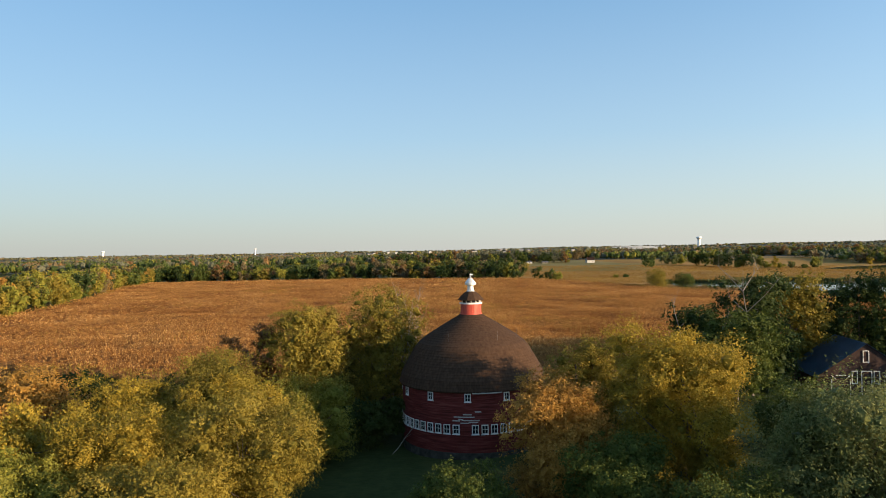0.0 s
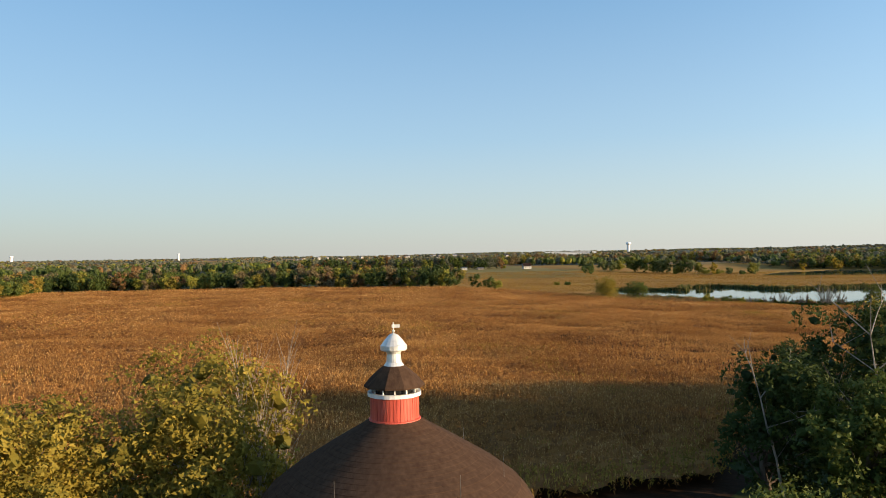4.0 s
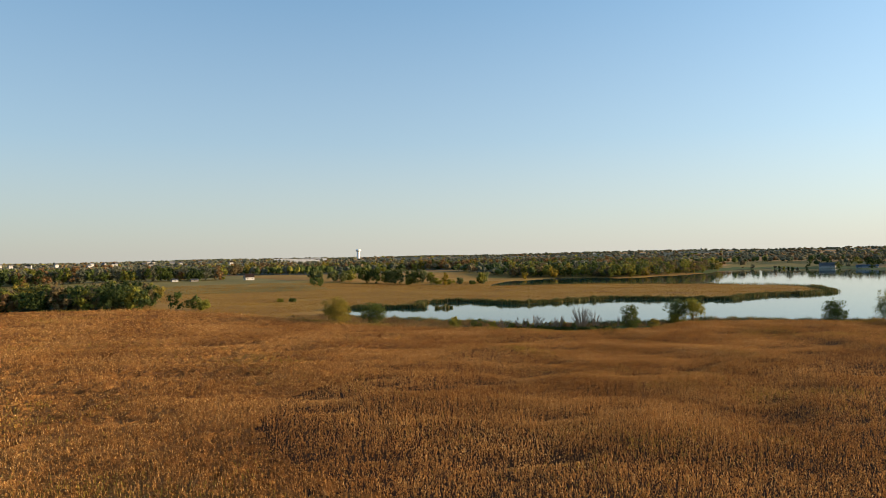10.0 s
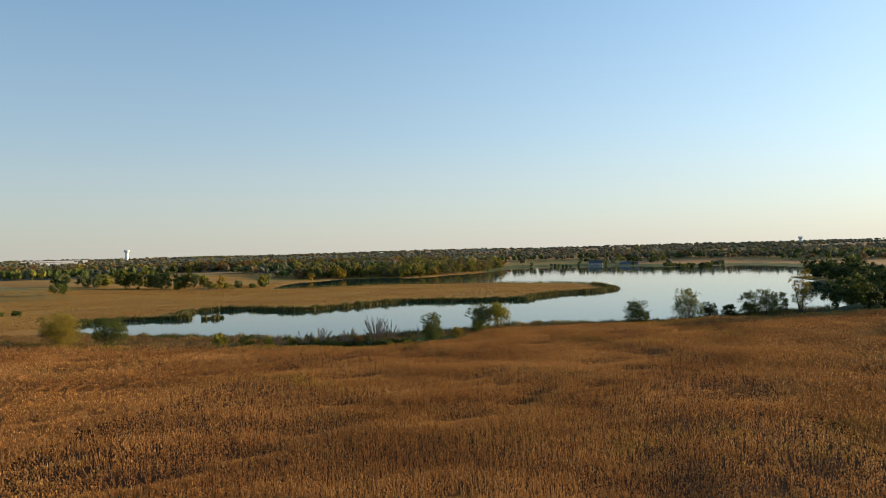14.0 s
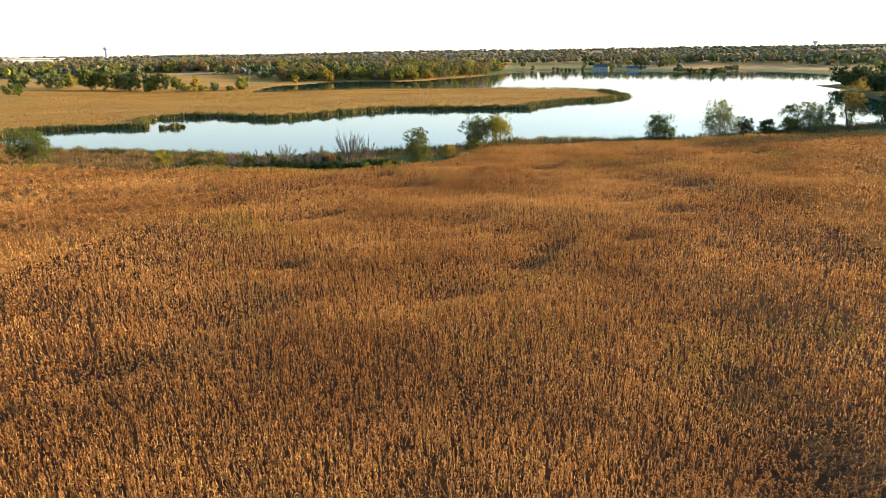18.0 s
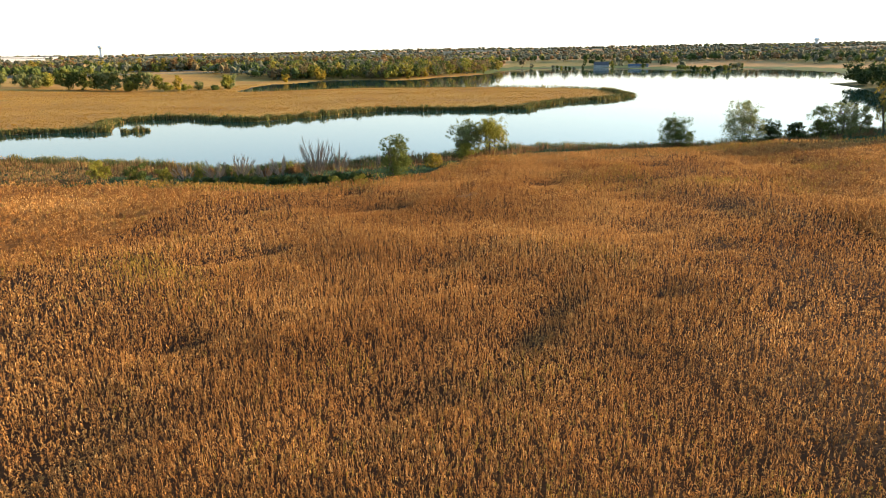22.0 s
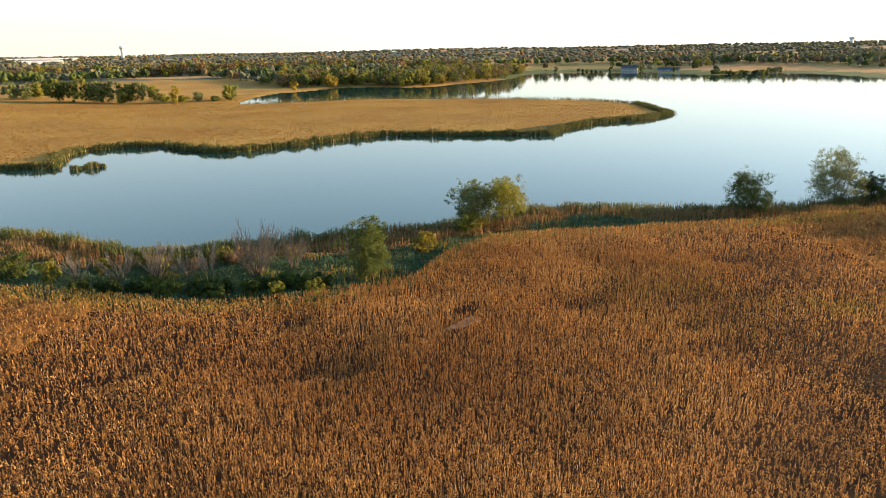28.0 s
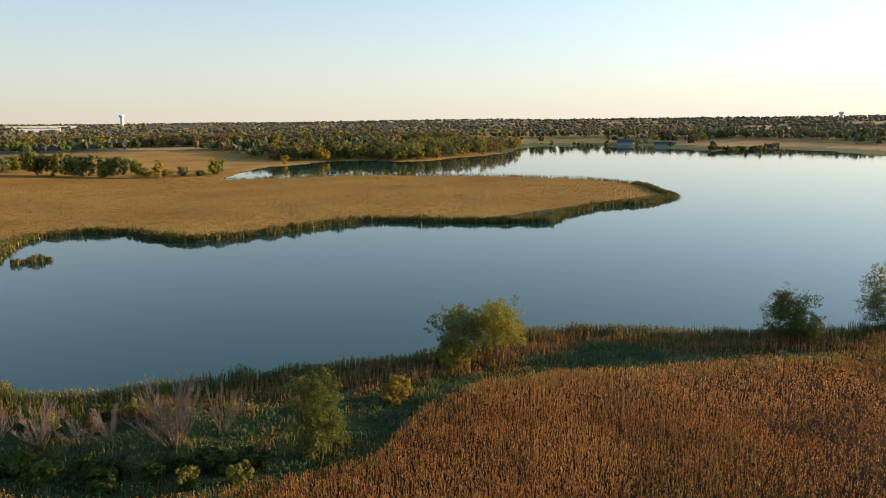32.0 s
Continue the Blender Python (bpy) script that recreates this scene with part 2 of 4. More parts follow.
def mesh_from(name, verts, tris, mats, index=None, tone=None):
    """A mesh of triangles out of arrays, with a tone for each face."""
    verts, tris = np.asarray(verts, np.float32), np.asarray(tris, np.int32)
    me = bpy.data.meshes.new(name)
    me.vertices.add(len(verts))
    me.vertices.foreach_set("co", verts.ravel())
    me.loops.add(tris.size)
    me.loops.foreach_set("vertex_index", tris.ravel())
    me.polygons.add(len(tris))
    me.polygons.foreach_set("loop_start", np.arange(0, tris.size, 3, dtype=np.int32))
    for m in mats:
        me.materials.append(m)
    if index is not None:
        me.polygons.foreach_set("material_index", np.asarray(index, np.int32))
    if tone is not None:
        me.attributes.new("tone", "FLOAT", "FACE").data.foreach_set("value", np.asarray(tone, np.float32))
    me.attributes.new("sharp_face", "BOOLEAN", "FACE").data.foreach_set("value", np.ones(len(tris), bool))
    me.update(calc_edges=True)
    return me


def part(name, bm, material, parent, label=""):
    me = bpy.data.meshes.new(name)
    bm.to_mesh(me)
    bm.free()
    me.materials.append(material)
    ob = new(name, me)
    ob.parent = parent
    return tagged(ob, label)


def thing(name, x, y, z, label, category, group="", kind="", turn=0.0):
    ob = new(name)
    ob.empty_display_size = 0.3
    ob.matrix_basis = pose(x, y, z, 0, 0, turn)
    return tagged(ob, label, category, group, kind)


def box(bm, x, y, z, sx, sy, sz, turn=0.0):
    m = pose(x, y, z, 0, 0, turn) @ Matrix.Diagonal((sx, sy, sz, 1))
    return bmesh.ops.create_cube(bm, size=1.0, matrix=m)["verts"]


def ring_shell(bm, profile, n=96, a0=0.0, a1=2 * math.pi):
    """A surface of revolution from (radius, height) pairs."""
    full = abs(a1 - a0 - 2 * math.pi) < 1e-6
    cols = n if full else n + 1
    rows = [[bm.verts.new((r * math.cos(a0 + (a1 - a0) * i / n), r * math.sin(a0 + (a1 - a0) * i / n), h)) for i in range(cols)] for r, h in profile]
    for low, high in zip(rows, rows[1:]):
        for i in range(n):
            j = (i + 1) % cols
            bm.faces.new((low[i], low[j], high[j], high[i]))
    return rows


def inside(px, py, poly):
    """Which of the points lie in the polygon."""
    res = np.zeros(np.shape(px), bool)
    for (x0, y0), (x1, y1) in zip(poly, poly[1:] + poly[:1]):
        if y0 == y1:
            continue
        cross = ((y0 > py) != (y1 > py)) & (px < (x1 - x0) * (py - y0) / (y1 - y0) + x0)
        res ^= cross
    return res


def edge_distance(px, py, line, closed=False):
    d = np.full(np.shape(px), 1e9)
    pts = line + line[:1] if closed else line
    for (x0, y0), (x1, y1) in zip(pts, pts[1:]):
        dx, dy = x1 - x0, y1 - y0
        t = np.clip(((px - x0) * dx + (py - y0) * dy) / (dx * dx + dy * dy + 1e-9), 0, 1)
        d = np.minimum(d, np.hypot(px - x0 - t * dx, py - y0 - t * dy))
    return d


def step(a, b, v):
    t = np.clip((v - a) / (b - a), 0, 1)
    return t * t * (3 - 2 * t)


WAVES = [(RNG.uniform(0, 6.28), RNG.uniform(0, 6.28), RNG.uniform(0.6, 1.6)) for _ in range(14)]


def wobble(x, y, size):
    """Smooth noise of about -1 to 1 with features of that size in metres."""
    s = 0.0
    for i, (a, p, f) in enumerate(WAVES):
        s = s + np.sin((x * math.cos(a) + y * math.sin(a)) * f * 6.28 / (size * 2) + p + 0.7 * np.sin((x * math.sin(a * 1.7) + y * math.cos(a * 1.7)) * 3.1 / size + p * 2))
    return s / 4.2


# ---- plan of the land ----
WATER = -1.1
NEAR_SHORE = [(146, 512), (148, 482), (154, 459), (165, 443), (178, 424), (186, 404), (191, 388), (200, 380), (214, 375), (235, 366), (250, 359), (273, 356),
              (283, 350), (296, 334), (318, 313), (350, 300), (392, 292)]
EAST_SHORE = [(415, 282), (490, 285), (590, 335), (690, 385), (745, 425), (790, 415), (900, 455), (1032, 514), (1112, 591), (1175, 690), (1054, 737),
              (1120, 830), (1182, 934), (1124, 1033), (1013, 1012), (886, 924), (800, 883), (756, 878), (682, 853)]
MARSH_SHORE = [(650, 862), (638, 915), (609, 931), (552, 906), (512, 898), (475, 867), (424, 805), (408, 776), (507, 738), (524, 716), (573, 640), (591, 572), (582, 530),
               (568, 512), (545, 490), (528, 470), (490, 463), (459, 472), (426, 467), (401, 456)]
POINT_SHORE = [(373, 485), (352, 513), (326, 516), (303, 513), (279, 514), (270, 520), (266, 537), (264, 557), (250, 567), (234, 569),
               (223, 555), (213, 526), (206, 530), (192, 543), (174, 552), (156, 538)]
LAKE = NEAR_SHORE + EAST_SHORE + MARSH_SHORE + POINT_SHORE
FIELD = [(420, 240), (315, 299), (290, 313), (266, 327), (256, 336), (244, 340), (233, 340), (224, 336), (218, 332), (208, 334), (198, 338),
         (191, 343), (183, 352), (176, 365), (155, 390), (137, 407), (118, 441), (104, 480), (89, 515), (58, 556), (-63, 600), (-150, 615),
         (-262, 625), (-225, 470), (-192, 380), (-168, 269), (-140, 190), (-80, 128), (-30, 116), (10, 109), (34, 114), (50, 136), (80, 158), (130, 160),
         (260, 190), (420, 215)]


def lake_side(x, y):
    """Metres from the waterline: positive on land."""
    d = edge_distance(x, y, LAKE, True)
    return np.where(inside(x, y, LAKE), -d, d)


def land(x, y, d=None):
    """Height of the ground."""
    if d is None:
        d = lake_side(x, y)
    g = -0.35 + 3.2 * step(185, 20, x + 0.02 * (y - 250)) * step(900, 500, y)
    g = g + 7.5 * step(560, 1050, y + 0.15 * x) * step(20, 260, d)
    r = np.hypot(x, y)
    g = g + step(1300, 4300, r) * (27 + 3 * step(-600, 1500, x) + 4 * wobble(x, y, 900)) + step(200, 900, d) * 1.5 * wobble(x, y, 160) * step(500, 900, y)
    g = g + 0.25 * wobble(x, y, 28)
    bank = np.where(d < 0, WATER - np.minimum(1.6, -d * 0.12), WATER + 0.15 + d * 0.06)
    return np.where(d < 0, bank, np.minimum(np.maximum(g, WATER + 0.2), np.maximum(bank, WATER + 0.2)))


def ground_at(x, y):
    return float(land(np.array([float(x)]), np.array([float(y)]))[0])


def spread(lo, hi, a, b, fine, grow):
    """Grid lines: fine steps from a to b, growing towards lo and hi."""
    mid = list(np.arange(a, b + 0.1, fine))
    out, s = [], fine
    while mid[0] > lo:
        s *= grow
        mid.insert(0, mid[0] - s)
    s = fine
    while mid[-1] < hi:
        s *= grow
        mid.append(mid[-1] + s)
    return np.array(mid)


def build_ground():
    gx, gy = spread(-4900, 4900, -280, 600, 6.5, 1.08), spread(-4900, 4900, 20, 880, 6.5, 1.08)
    X, Y = np.meshgrid(gx, gy)
    D = lake_side(X, Y)
    Z = land(X, Y, D)
    nx, ny = len(gx), len(gy)
    idx = np.arange(nx * ny).reshape(ny, nx)
    a, b, c, d = idx[:-1, :-1].ravel(), idx[:-1, 1:].ravel(), idx[1:, 1:].ravel(), idx[1:, :-1].ravel()
    tris = np.concatenate([np.stack([a, b, c], 1), np.stack([a, c, d], 1)])
    V = np.stack([X.ravel(), Y.ravel(), Z.ravel()], 1)
    cx, cy = V[tris].mean(1)[:, 0], V[tris].mean(1)[:, 1]
    cd = lake_side(cx, cy)
    r = np.hypot(cx, cy)
    corn = inside(cx, cy, FIELD)
    kind = np.full(len(tris), 1)                                        # rough grass
    north = (cy > 480) & (cx > 40)
    kind[north & (r < 1300)] = 2                                        # marsh
    kind[(cy > 760) & (cx < 235) & (cx > -80)] = 3                      # pasture
    patch = wobble(cx, cy, 260)
    far = r > 1300
    kind[far] = np.where(patch[far] > 0.5, 5, 6)
    east = (cx > 860) & (r < 2300)
    kind[east] = np.where(patch[east] > -0.2, 5, 3)
    kind[east & (cd < 70)] = 4
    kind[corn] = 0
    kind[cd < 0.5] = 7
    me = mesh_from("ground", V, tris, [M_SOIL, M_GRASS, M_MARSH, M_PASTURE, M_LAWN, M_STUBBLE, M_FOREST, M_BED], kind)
    ob = new("ground", me)
    tagged(ob, "rolling autumn farmland with soil, marsh and pasture", "ground", kind="structure")
    for p in me.polygons:
        p.use_smooth = True


build_ground()

bm = bmesh.new()
vs = [bm.verts.new(p) for p in ((120, 270, WATER), (1230, 270, WATER), (1230, 1060, WATER), (120, 1060, WATER))]
bm.faces.new(vs)
me = bpy.data.meshes.new("lake_water")
bm.to_mesh(me)
bm.free()
me.materials.append(M_WATER)
tagged(new("water", me), "calm blue lake reflecting the evening sky", "lake", kind="structure")


# ---- blades: corn, reeds, weeds ----
def blades(x, y, z, height, leaves, width, reach, lean=0.12, low=0.35, top=1.0, flat=0.8, stem=0.0, droop=0):
    """Plants with one upright stalk and a few leaves each, as triangles; arrays of place and height."""
    n = len(x)
    base = np.stack([x, y, z], 1)
    tilt = RNG.normal(0, lean, (n, 2)) * height[:, None]
    tip = base + np.stack([tilt[:, 0], tilt[:, 1], height], 1)
    verts, tris, count = [], [], 0
    a = RNG.uniform(0, 6.28, n)
    side = np.stack([np.cos(a), np.sin(a), np.zeros(n)], 1) * (width * 0.45)
    foot = base + (tip - base) * stem
    verts += [foot - side, foot + side, tip]
    tris.append(np.stack([np.arange(n), np.arange(n) + n, np.arange(n) + 2 * n], 1))
    count = 3 * n
    for i in range(leaves):
        f = RNG.uniform(low, top, n)[:, None]
        root = base + (tip - base) * f
        a = RNG.uniform(0, 6.28, n)
        out = np.stack([np.cos(a), np.sin(a), np.zeros(n)], 1)
        length = (reach * RNG.uniform(0.6, 1.2, n))[:, None]
        if i < droop:                       # long leaves that hang down along the stalk
            root = base + (tip - base) * (0.5 + 0.47 * RNG.uniform(0, 1, n))[:, None]
            fall = np.stack([np.zeros(n), np.zeros(n), -height * RNG.uniform(0.03, 0.17, n)], 1)
            end = root + out * (length * 1.1) + fall
            across = np.stack([-out[:, 1], out[:, 0], np.zeros(n)], 1) * (width * 0.62)
            verts += [root - across, root + across, end]
            tris.append(np.stack([np.arange(n), np.arange(n) + n, np.arange(n) + 2 * n], 1) + count)
            count += 3 * n
            continue
        end = root + out * length * flat + np.stack([np.zeros(n), np.zeros(n), length[:, 0] * RNG.uniform(-0.9, 0.5, n)], 1)
        across = np.stack([-out[:, 1], out[:, 0], RNG.uniform(0.0, 0.8, n)], 1) * (width * 0.5)
        verts += [root - across, root + across, end]
        tris.append(np.stack([np.arange(n), np.arange(n) + n, np.arange(n) + 2 * n], 1) + count)
        count += 3 * n
    own = RNG.uniform(0, 1, n * (leaves + 1))                # a few bleached leaves among many brown ones
    tone = np.clip(np.tile(RNG.uniform(-0.12, 0.3, n), leaves + 1) + np.where(own > 0.68, 0.42 + own * 0.4, own * 0.75), 0, 1)
    # hanging leaves toned darker: shade low in the crop put into their colour
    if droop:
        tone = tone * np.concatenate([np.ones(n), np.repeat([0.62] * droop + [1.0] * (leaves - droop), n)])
    return np.concatenate(verts), np.concatenate(tris), tone


def gather(chunks):
    V, T, K, I, off = [], [], [], [], 0
    for v, t, k, i in chunks:
        V.append(v)
        T.append(t + off)
        K.append(k)
        I.append(i)
        off += len(v)
    return np.concatenate(V), np.concatenate(T), np.concatenate(K), np.concatenate(I)


APPROACH = [(5, 165), (60, 205), (105, 225)]
CORE = [(110, 228), (235, 325)]          # the stretch of field that is passed over low
PITS = [(169, 278, 3.5), (72, 219, 4), (227, 305, 2.5), (201, 333, 1.5), (118, 262, 3), (150, 300, 3), (205, 268, 4), (96, 300, 4), (232, 268, 3),
        (60, 262, 4), (30, 250, 4), (84, 330, 5), (40, 300, 4), (130, 330, 3), (178, 250, 2.5), (262, 300, 3), (280, 285, 4), (190, 310, 2)]


PITS += [(px, py, pr) for px, py, pr in zip(RNG.uniform(-70, 330, 70), RNG.uniform(170, 420, 70), RNG.uniform(1.2, 3.4, 70))]
PITS += [(px, py, pr) for px, py, pr in zip(RNG.uniform(-190, 140, 60), RNG.uniform(190, 540, 60), RNG.uniform(1.6, 4.2, 60))]


def corn_height(x, y):
    h = 2.35 + 0.13 * wobble(x, y * 1.6, 8) + 0.06 * wobble(x, y, 3.1) + 0.42 * wobble(x, y * 1.4, 24)
    for px, py, pr in PITS:
        h = h - 1.0 * np.exp(-(((x - px) / 1.9) ** 2 + (y - py) ** 2) / pr ** 2)
    return np.clip(h, 1.0, 3.0)


BARE = [(208.2, 314.6), (215, 315.6), (214.6, 313.0), (210.6, 313.2)]


def scatter_field(per_m2, ring):
    """Plants in rows over one ring: 0 the core, 1 and 2 round it, 3 the rest."""
    lo = ((30, 150, 310, 400), (-110, 90, 380, 460), (-230, 110, 430, 540), (-280, 110, 430, 630))[ring]
    n = int((lo[2] - lo[0]) * (lo[3] - lo[1]) * per_m2)
    x, y = RNG.uniform(lo[0], lo[2], n), RNG.uniform(lo[1], lo[3], n)
    d, e = edge_distance(x, y, CORE), edge_distance(x, y, APPROACH)
    d, e = d + RNG.normal(0, 7, n), e + RNG.normal(0, 9, n)
    at = np.where(d < 31, 0, np.where((d < 78) | (e < 55), 1, np.where((d < 180) | (e < 150), 2, 3)))
    keep = at == ring
    x, y = x[keep], y[keep]
    u = np.round((x * 0.966 - y * 0.259) / 0.76) * 0.76 + RNG.normal(0, 0.38, len(x))      # rows
    v = x * 0.259 + y * 0.966
    x, y = u * 0.966 + v * 0.259, v * 0.966 - u * 0.259
    keep = inside(x, y, FIELD) & ~inside(x, y, BARE)
    return x[keep], y[keep]


def build_corn():
    chunks = []
    for ring, (per_m2, leaves, width, reach, droop) in enumerate(((10.6, 8, 0.064, 0.18, 4), (4.8, 5, 0.115, 0.24, 3), (1.9, 5, 0.17, 0.34, 2), (0.55, 4, 0.36, 0.55, 1))):
        x, y = scatter_field(per_m2, ring)
        h = corn_height(x, y) * RNG.uniform(0.9, 1.06, len(x))
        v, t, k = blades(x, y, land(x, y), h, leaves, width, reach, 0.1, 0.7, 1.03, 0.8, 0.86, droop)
        edge = edge_distance(x, y, FIELD, True)
        green = (wobble(x, y, 40) * 0.5 + wobble(x, y, 11) * 0.3 + RNG.normal(0, 0.35, len(x)) + np.where(edge < 7, 0.8, 0)) > 0.95
        chunks.append((v, t, k, np.tile(green, leaves + 1).astype(int)))
    for cell, x0, x1, y0, y1 in ((1.5, -280, 430, 110, 630),):                  # lower leaves that close the distant rows
        gx, gy = np.meshgrid(np.arange(x0, x1, cell), np.arange(y0, y1, cell), indexing="ij")
        nx, ny = gx.shape
        gx, gy = (gx + RNG.uniform(-0.4, 0.4, gx.shape) * cell).ravel(), (gy + RNG.uniform(-0.4, 0.4, gy.shape) * cell).ravel()
        d = edge_distance(gx, gy, CORE)
        ok = d > 60
        at = np.flatnonzero(ok)
        ok[at] = inside(gx[at], gy[at], FIELD) & ~inside(gx[at], gy[at], BARE) & (edge_distance(gx[at], gy[at], FIELD, True) > 0.8)
        at = np.flatnonzero(ok)
        order = np.full(len(gx), -1)
        order[at] = np.arange(len(at))
        ux, uy = gx[at], gy[at]
        gz = land(ux, uy) + corn_height(ux, uy) * (-0.1 + 0.36 * step(60, 95, d[at]) + RNG.uniform(0, 0.46, len(at)))
        num, full = order.reshape(nx, ny), ok.reshape(nx, ny)
        full = full[:-1, :-1] & full[1:, :-1] & full[1:, 1:] & full[:-1, 1:]
        a, b, c, e = num[:-1, :-1][full], num[1:, :-1][full], num[1:, 1:][full], num[:-1, 1:][full]
        t = np.concatenate([np.stack([a, b, c], 1), np.stack([a, c, e], 1)])
        chunks.append((np.stack([ux, uy, gz], 1), t, RNG.uniform(0.0, 0.42, len(t)), np.zeros(len(t), int)))
    V, T, K, I = gather(chunks)
    tagged(new("corn", mesh_from("corn", V, T, [M_CORN, M_CORN_GREEN], I, K)), "dry ripe golden-brown corn crop covering the whole field", "corn", kind="stuff")


build_corn()


k = bmesh.new()
k.faces.new([k.verts.new((px + (210 - px) * 0.04, py, ground_at(px, py) + 0.05)) for px, py in BARE][::-1])
me = bpy.data.meshes.new("bare_patch")
k.to_mesh(me)
k.free()
me.materials.append(M_BARESOIL)
tagged(new("bare_patch", me), "bare grey soil patch within the corn", "soil", kind="structure")


def along(line, spacing, wide, off):
    """Points strewn along a line, off metres to its left, within a band."""
    X, Y = [], []
    for (x0, y0), (x1, y1) in zip(line, line[1:]):
        L = math.hypot(x1 - x0, y1 - y0)
        n = int(L / spacing)
        t, o = RNG.uniform(0, 1, n), off + RNG.normal(0, wide, n)
        X.append(x0 + (x1 - x0) * t - (y1 - y0) / L * o)
        Y.append(y0 + (y1 - y0) * t + (x1 - x0) / L * o)
    return np.concatenate(X), np.concatenate(Y)


def build_blades(name, x, y, height, leaves, width, reach, mats, label, category, pick=None, rough=0.2):
    h = height * RNG.uniform(1 - rough, 1 + rough, len(x)) * (1 + 0.3 * wobble(x, y, 5))
    v, t, k = blades(x, y, np.maximum(land(x, y), WATER - 0.3), h, leaves, width, reach, 0.08, 0.2, 0.9)
    i = np.zeros(len(x), int) if pick is None else pick(x, y)
    tagged(new(name, mesh_from(name, v, t, mats, np.tile(i, leaves + 1), k)), label, category, kind="stuff")


def marsh_reeds():
    x, y = along(POINT_SHORE[::-1] + MARSH_SHORE[::-1][:8], 0.055, 1.3, 1.2)
    x2, y2 = along(MARSH_SHORE[::-1][7:13], 0.3, 2.0, 2)
    x3, y3 = along([(215.5, 517), (221, 516.5), (227, 516)], 0.06, 0.8, 0)
    x, y = np.concatenate([x, x2, x3]), np.concatenate([y, y2, y3])
    build_blades("reed_fringe", x, y, 2.2, 4, 0.5, 0.75, [M_REED_GREEN, M_REED], "tall green cattail reeds fringing the marsh point", "reeds",
                 lambda a, b: (RNG.uniform(0, 1, len(a)) < 0.3).astype(int))


def marsh_sedge():
    n = 85000
    x, y = RNG.uniform(60, 600, n), RNG.uniform(440, 900, n)
    d = lake_side(x, y)
    keep = (d > 2) & ~inside(x, y, FIELD) & (edge_distance(x, y, NEAR_SHORE) > 20) & (edge_distance(x, y, [(63, 570), (60, 640)]) > 18)
    x, y = x[keep], y[keep]
    build_blades("marsh_sedge", x, y, 0.36, 2, 0.5, 0.6, [M_SEDGE, M_BROWNWEED], "golden brown sedge and cattails on the marsh", "sedge",
                 lambda a, b: (wobble(a, b, 60) + 0.5 * wobble(a, b, 17) + RNG.normal(0, 0.2, len(a)) > 1.5).astype(int))


def shore_growth():
    x, y = along(NEAR_SHORE, 0.035, 1.3, -0.6)
    build_blades("shore_reeds", x, y, 2.2, 3, 0.22, 0.5, [M_REED_GREEN, M_REED], "green and straw-coloured reeds along the near shore", "reeds",
                 lambda a, b: (wobble(a, b, 14) + RNG.normal(0, 0.5, len(a)) > 0.4).astype(int))
    n = 260000
    x, y = RNG.uniform(120, 420, n), RNG.uniform(280, 500, n)
    d = lake_side(x, y)
    keep = (d > 0.8) & ~inside(x, y, FIELD) & (d < 48) & (edge_distance(x, y, NEAR_SHORE) < 48)
    x, y, d = x[keep], y[keep], d[keep]
    tall = np.clip(0.6 + 0.5 * wobble(x, y, 4), 0.2, 1.5) + 0.9 * (d < 11) + 0.5 * (d < 5)
    build_blades("shore_weeds", x, y, tall, 3, 0.18, 0.34, [M_WEED, M_BROWNWEED, M_REED, LEAVES["olive"], M_REED_GREEN], "low green and rusty weeds between corn and water", "weeds",
                 lambda a, b: np.where((b > 392) & (d > 5), np.where(RNG.uniform(0, 1, len(a)) < 0.6, 1, 2), np.where(d + 3 * wobble(a, b, 9) < 5, np.where(RNG.uniform(0, 1, len(a)) < 0.75, 4, 2), np.where(d + 3 * wobble(a, b, 9) < 12.5, np.where(RNG.uniform(0, 1, len(a)) < 0.8, 1, 2), np.where(wobble(a, b, 7) + RNG.normal(0, 0.4, len(a)) > 0.7, np.where(RNG.uniform(0, 1, len(a)) < 0.6, 3, 1), 0)))))


marsh_reeds()
marsh_sedge()
shore_growth()


# ---- trees ----
def tube(path, r0, r1, sides=6):
    """A tapered limb along points."""
    path = np.asarray(path, float)
    n = len(path)
    V, T = [], []
    for i, p in enumerate(path):
        d = path[min(i + 1, n - 1)] - path[max(i - 1, 0)]
        d = d / (np.linalg.norm(d) + 1e-9)
        u = np.cross(d, (0.3, 0.9, 0.1))
        u /= np.linalg.norm(u) + 1e-9
        w = np.cross(d, u)
        r = r0 + (r1 - r0) * i / (n - 1)
        for s in range(sides):
            a = 6.2832 * s / sides
            V.append(p + (u * math.cos(a) + w * math.sin(a)) * r)
    for i in range(n - 1):
        for s in range(sides):
            a, b = i * sides + s, i * sides + (s + 1) % sides
            T += [(a, b, b + sides), (a, b + sides, a + sides)]
    return np.array(V), np.array(T)


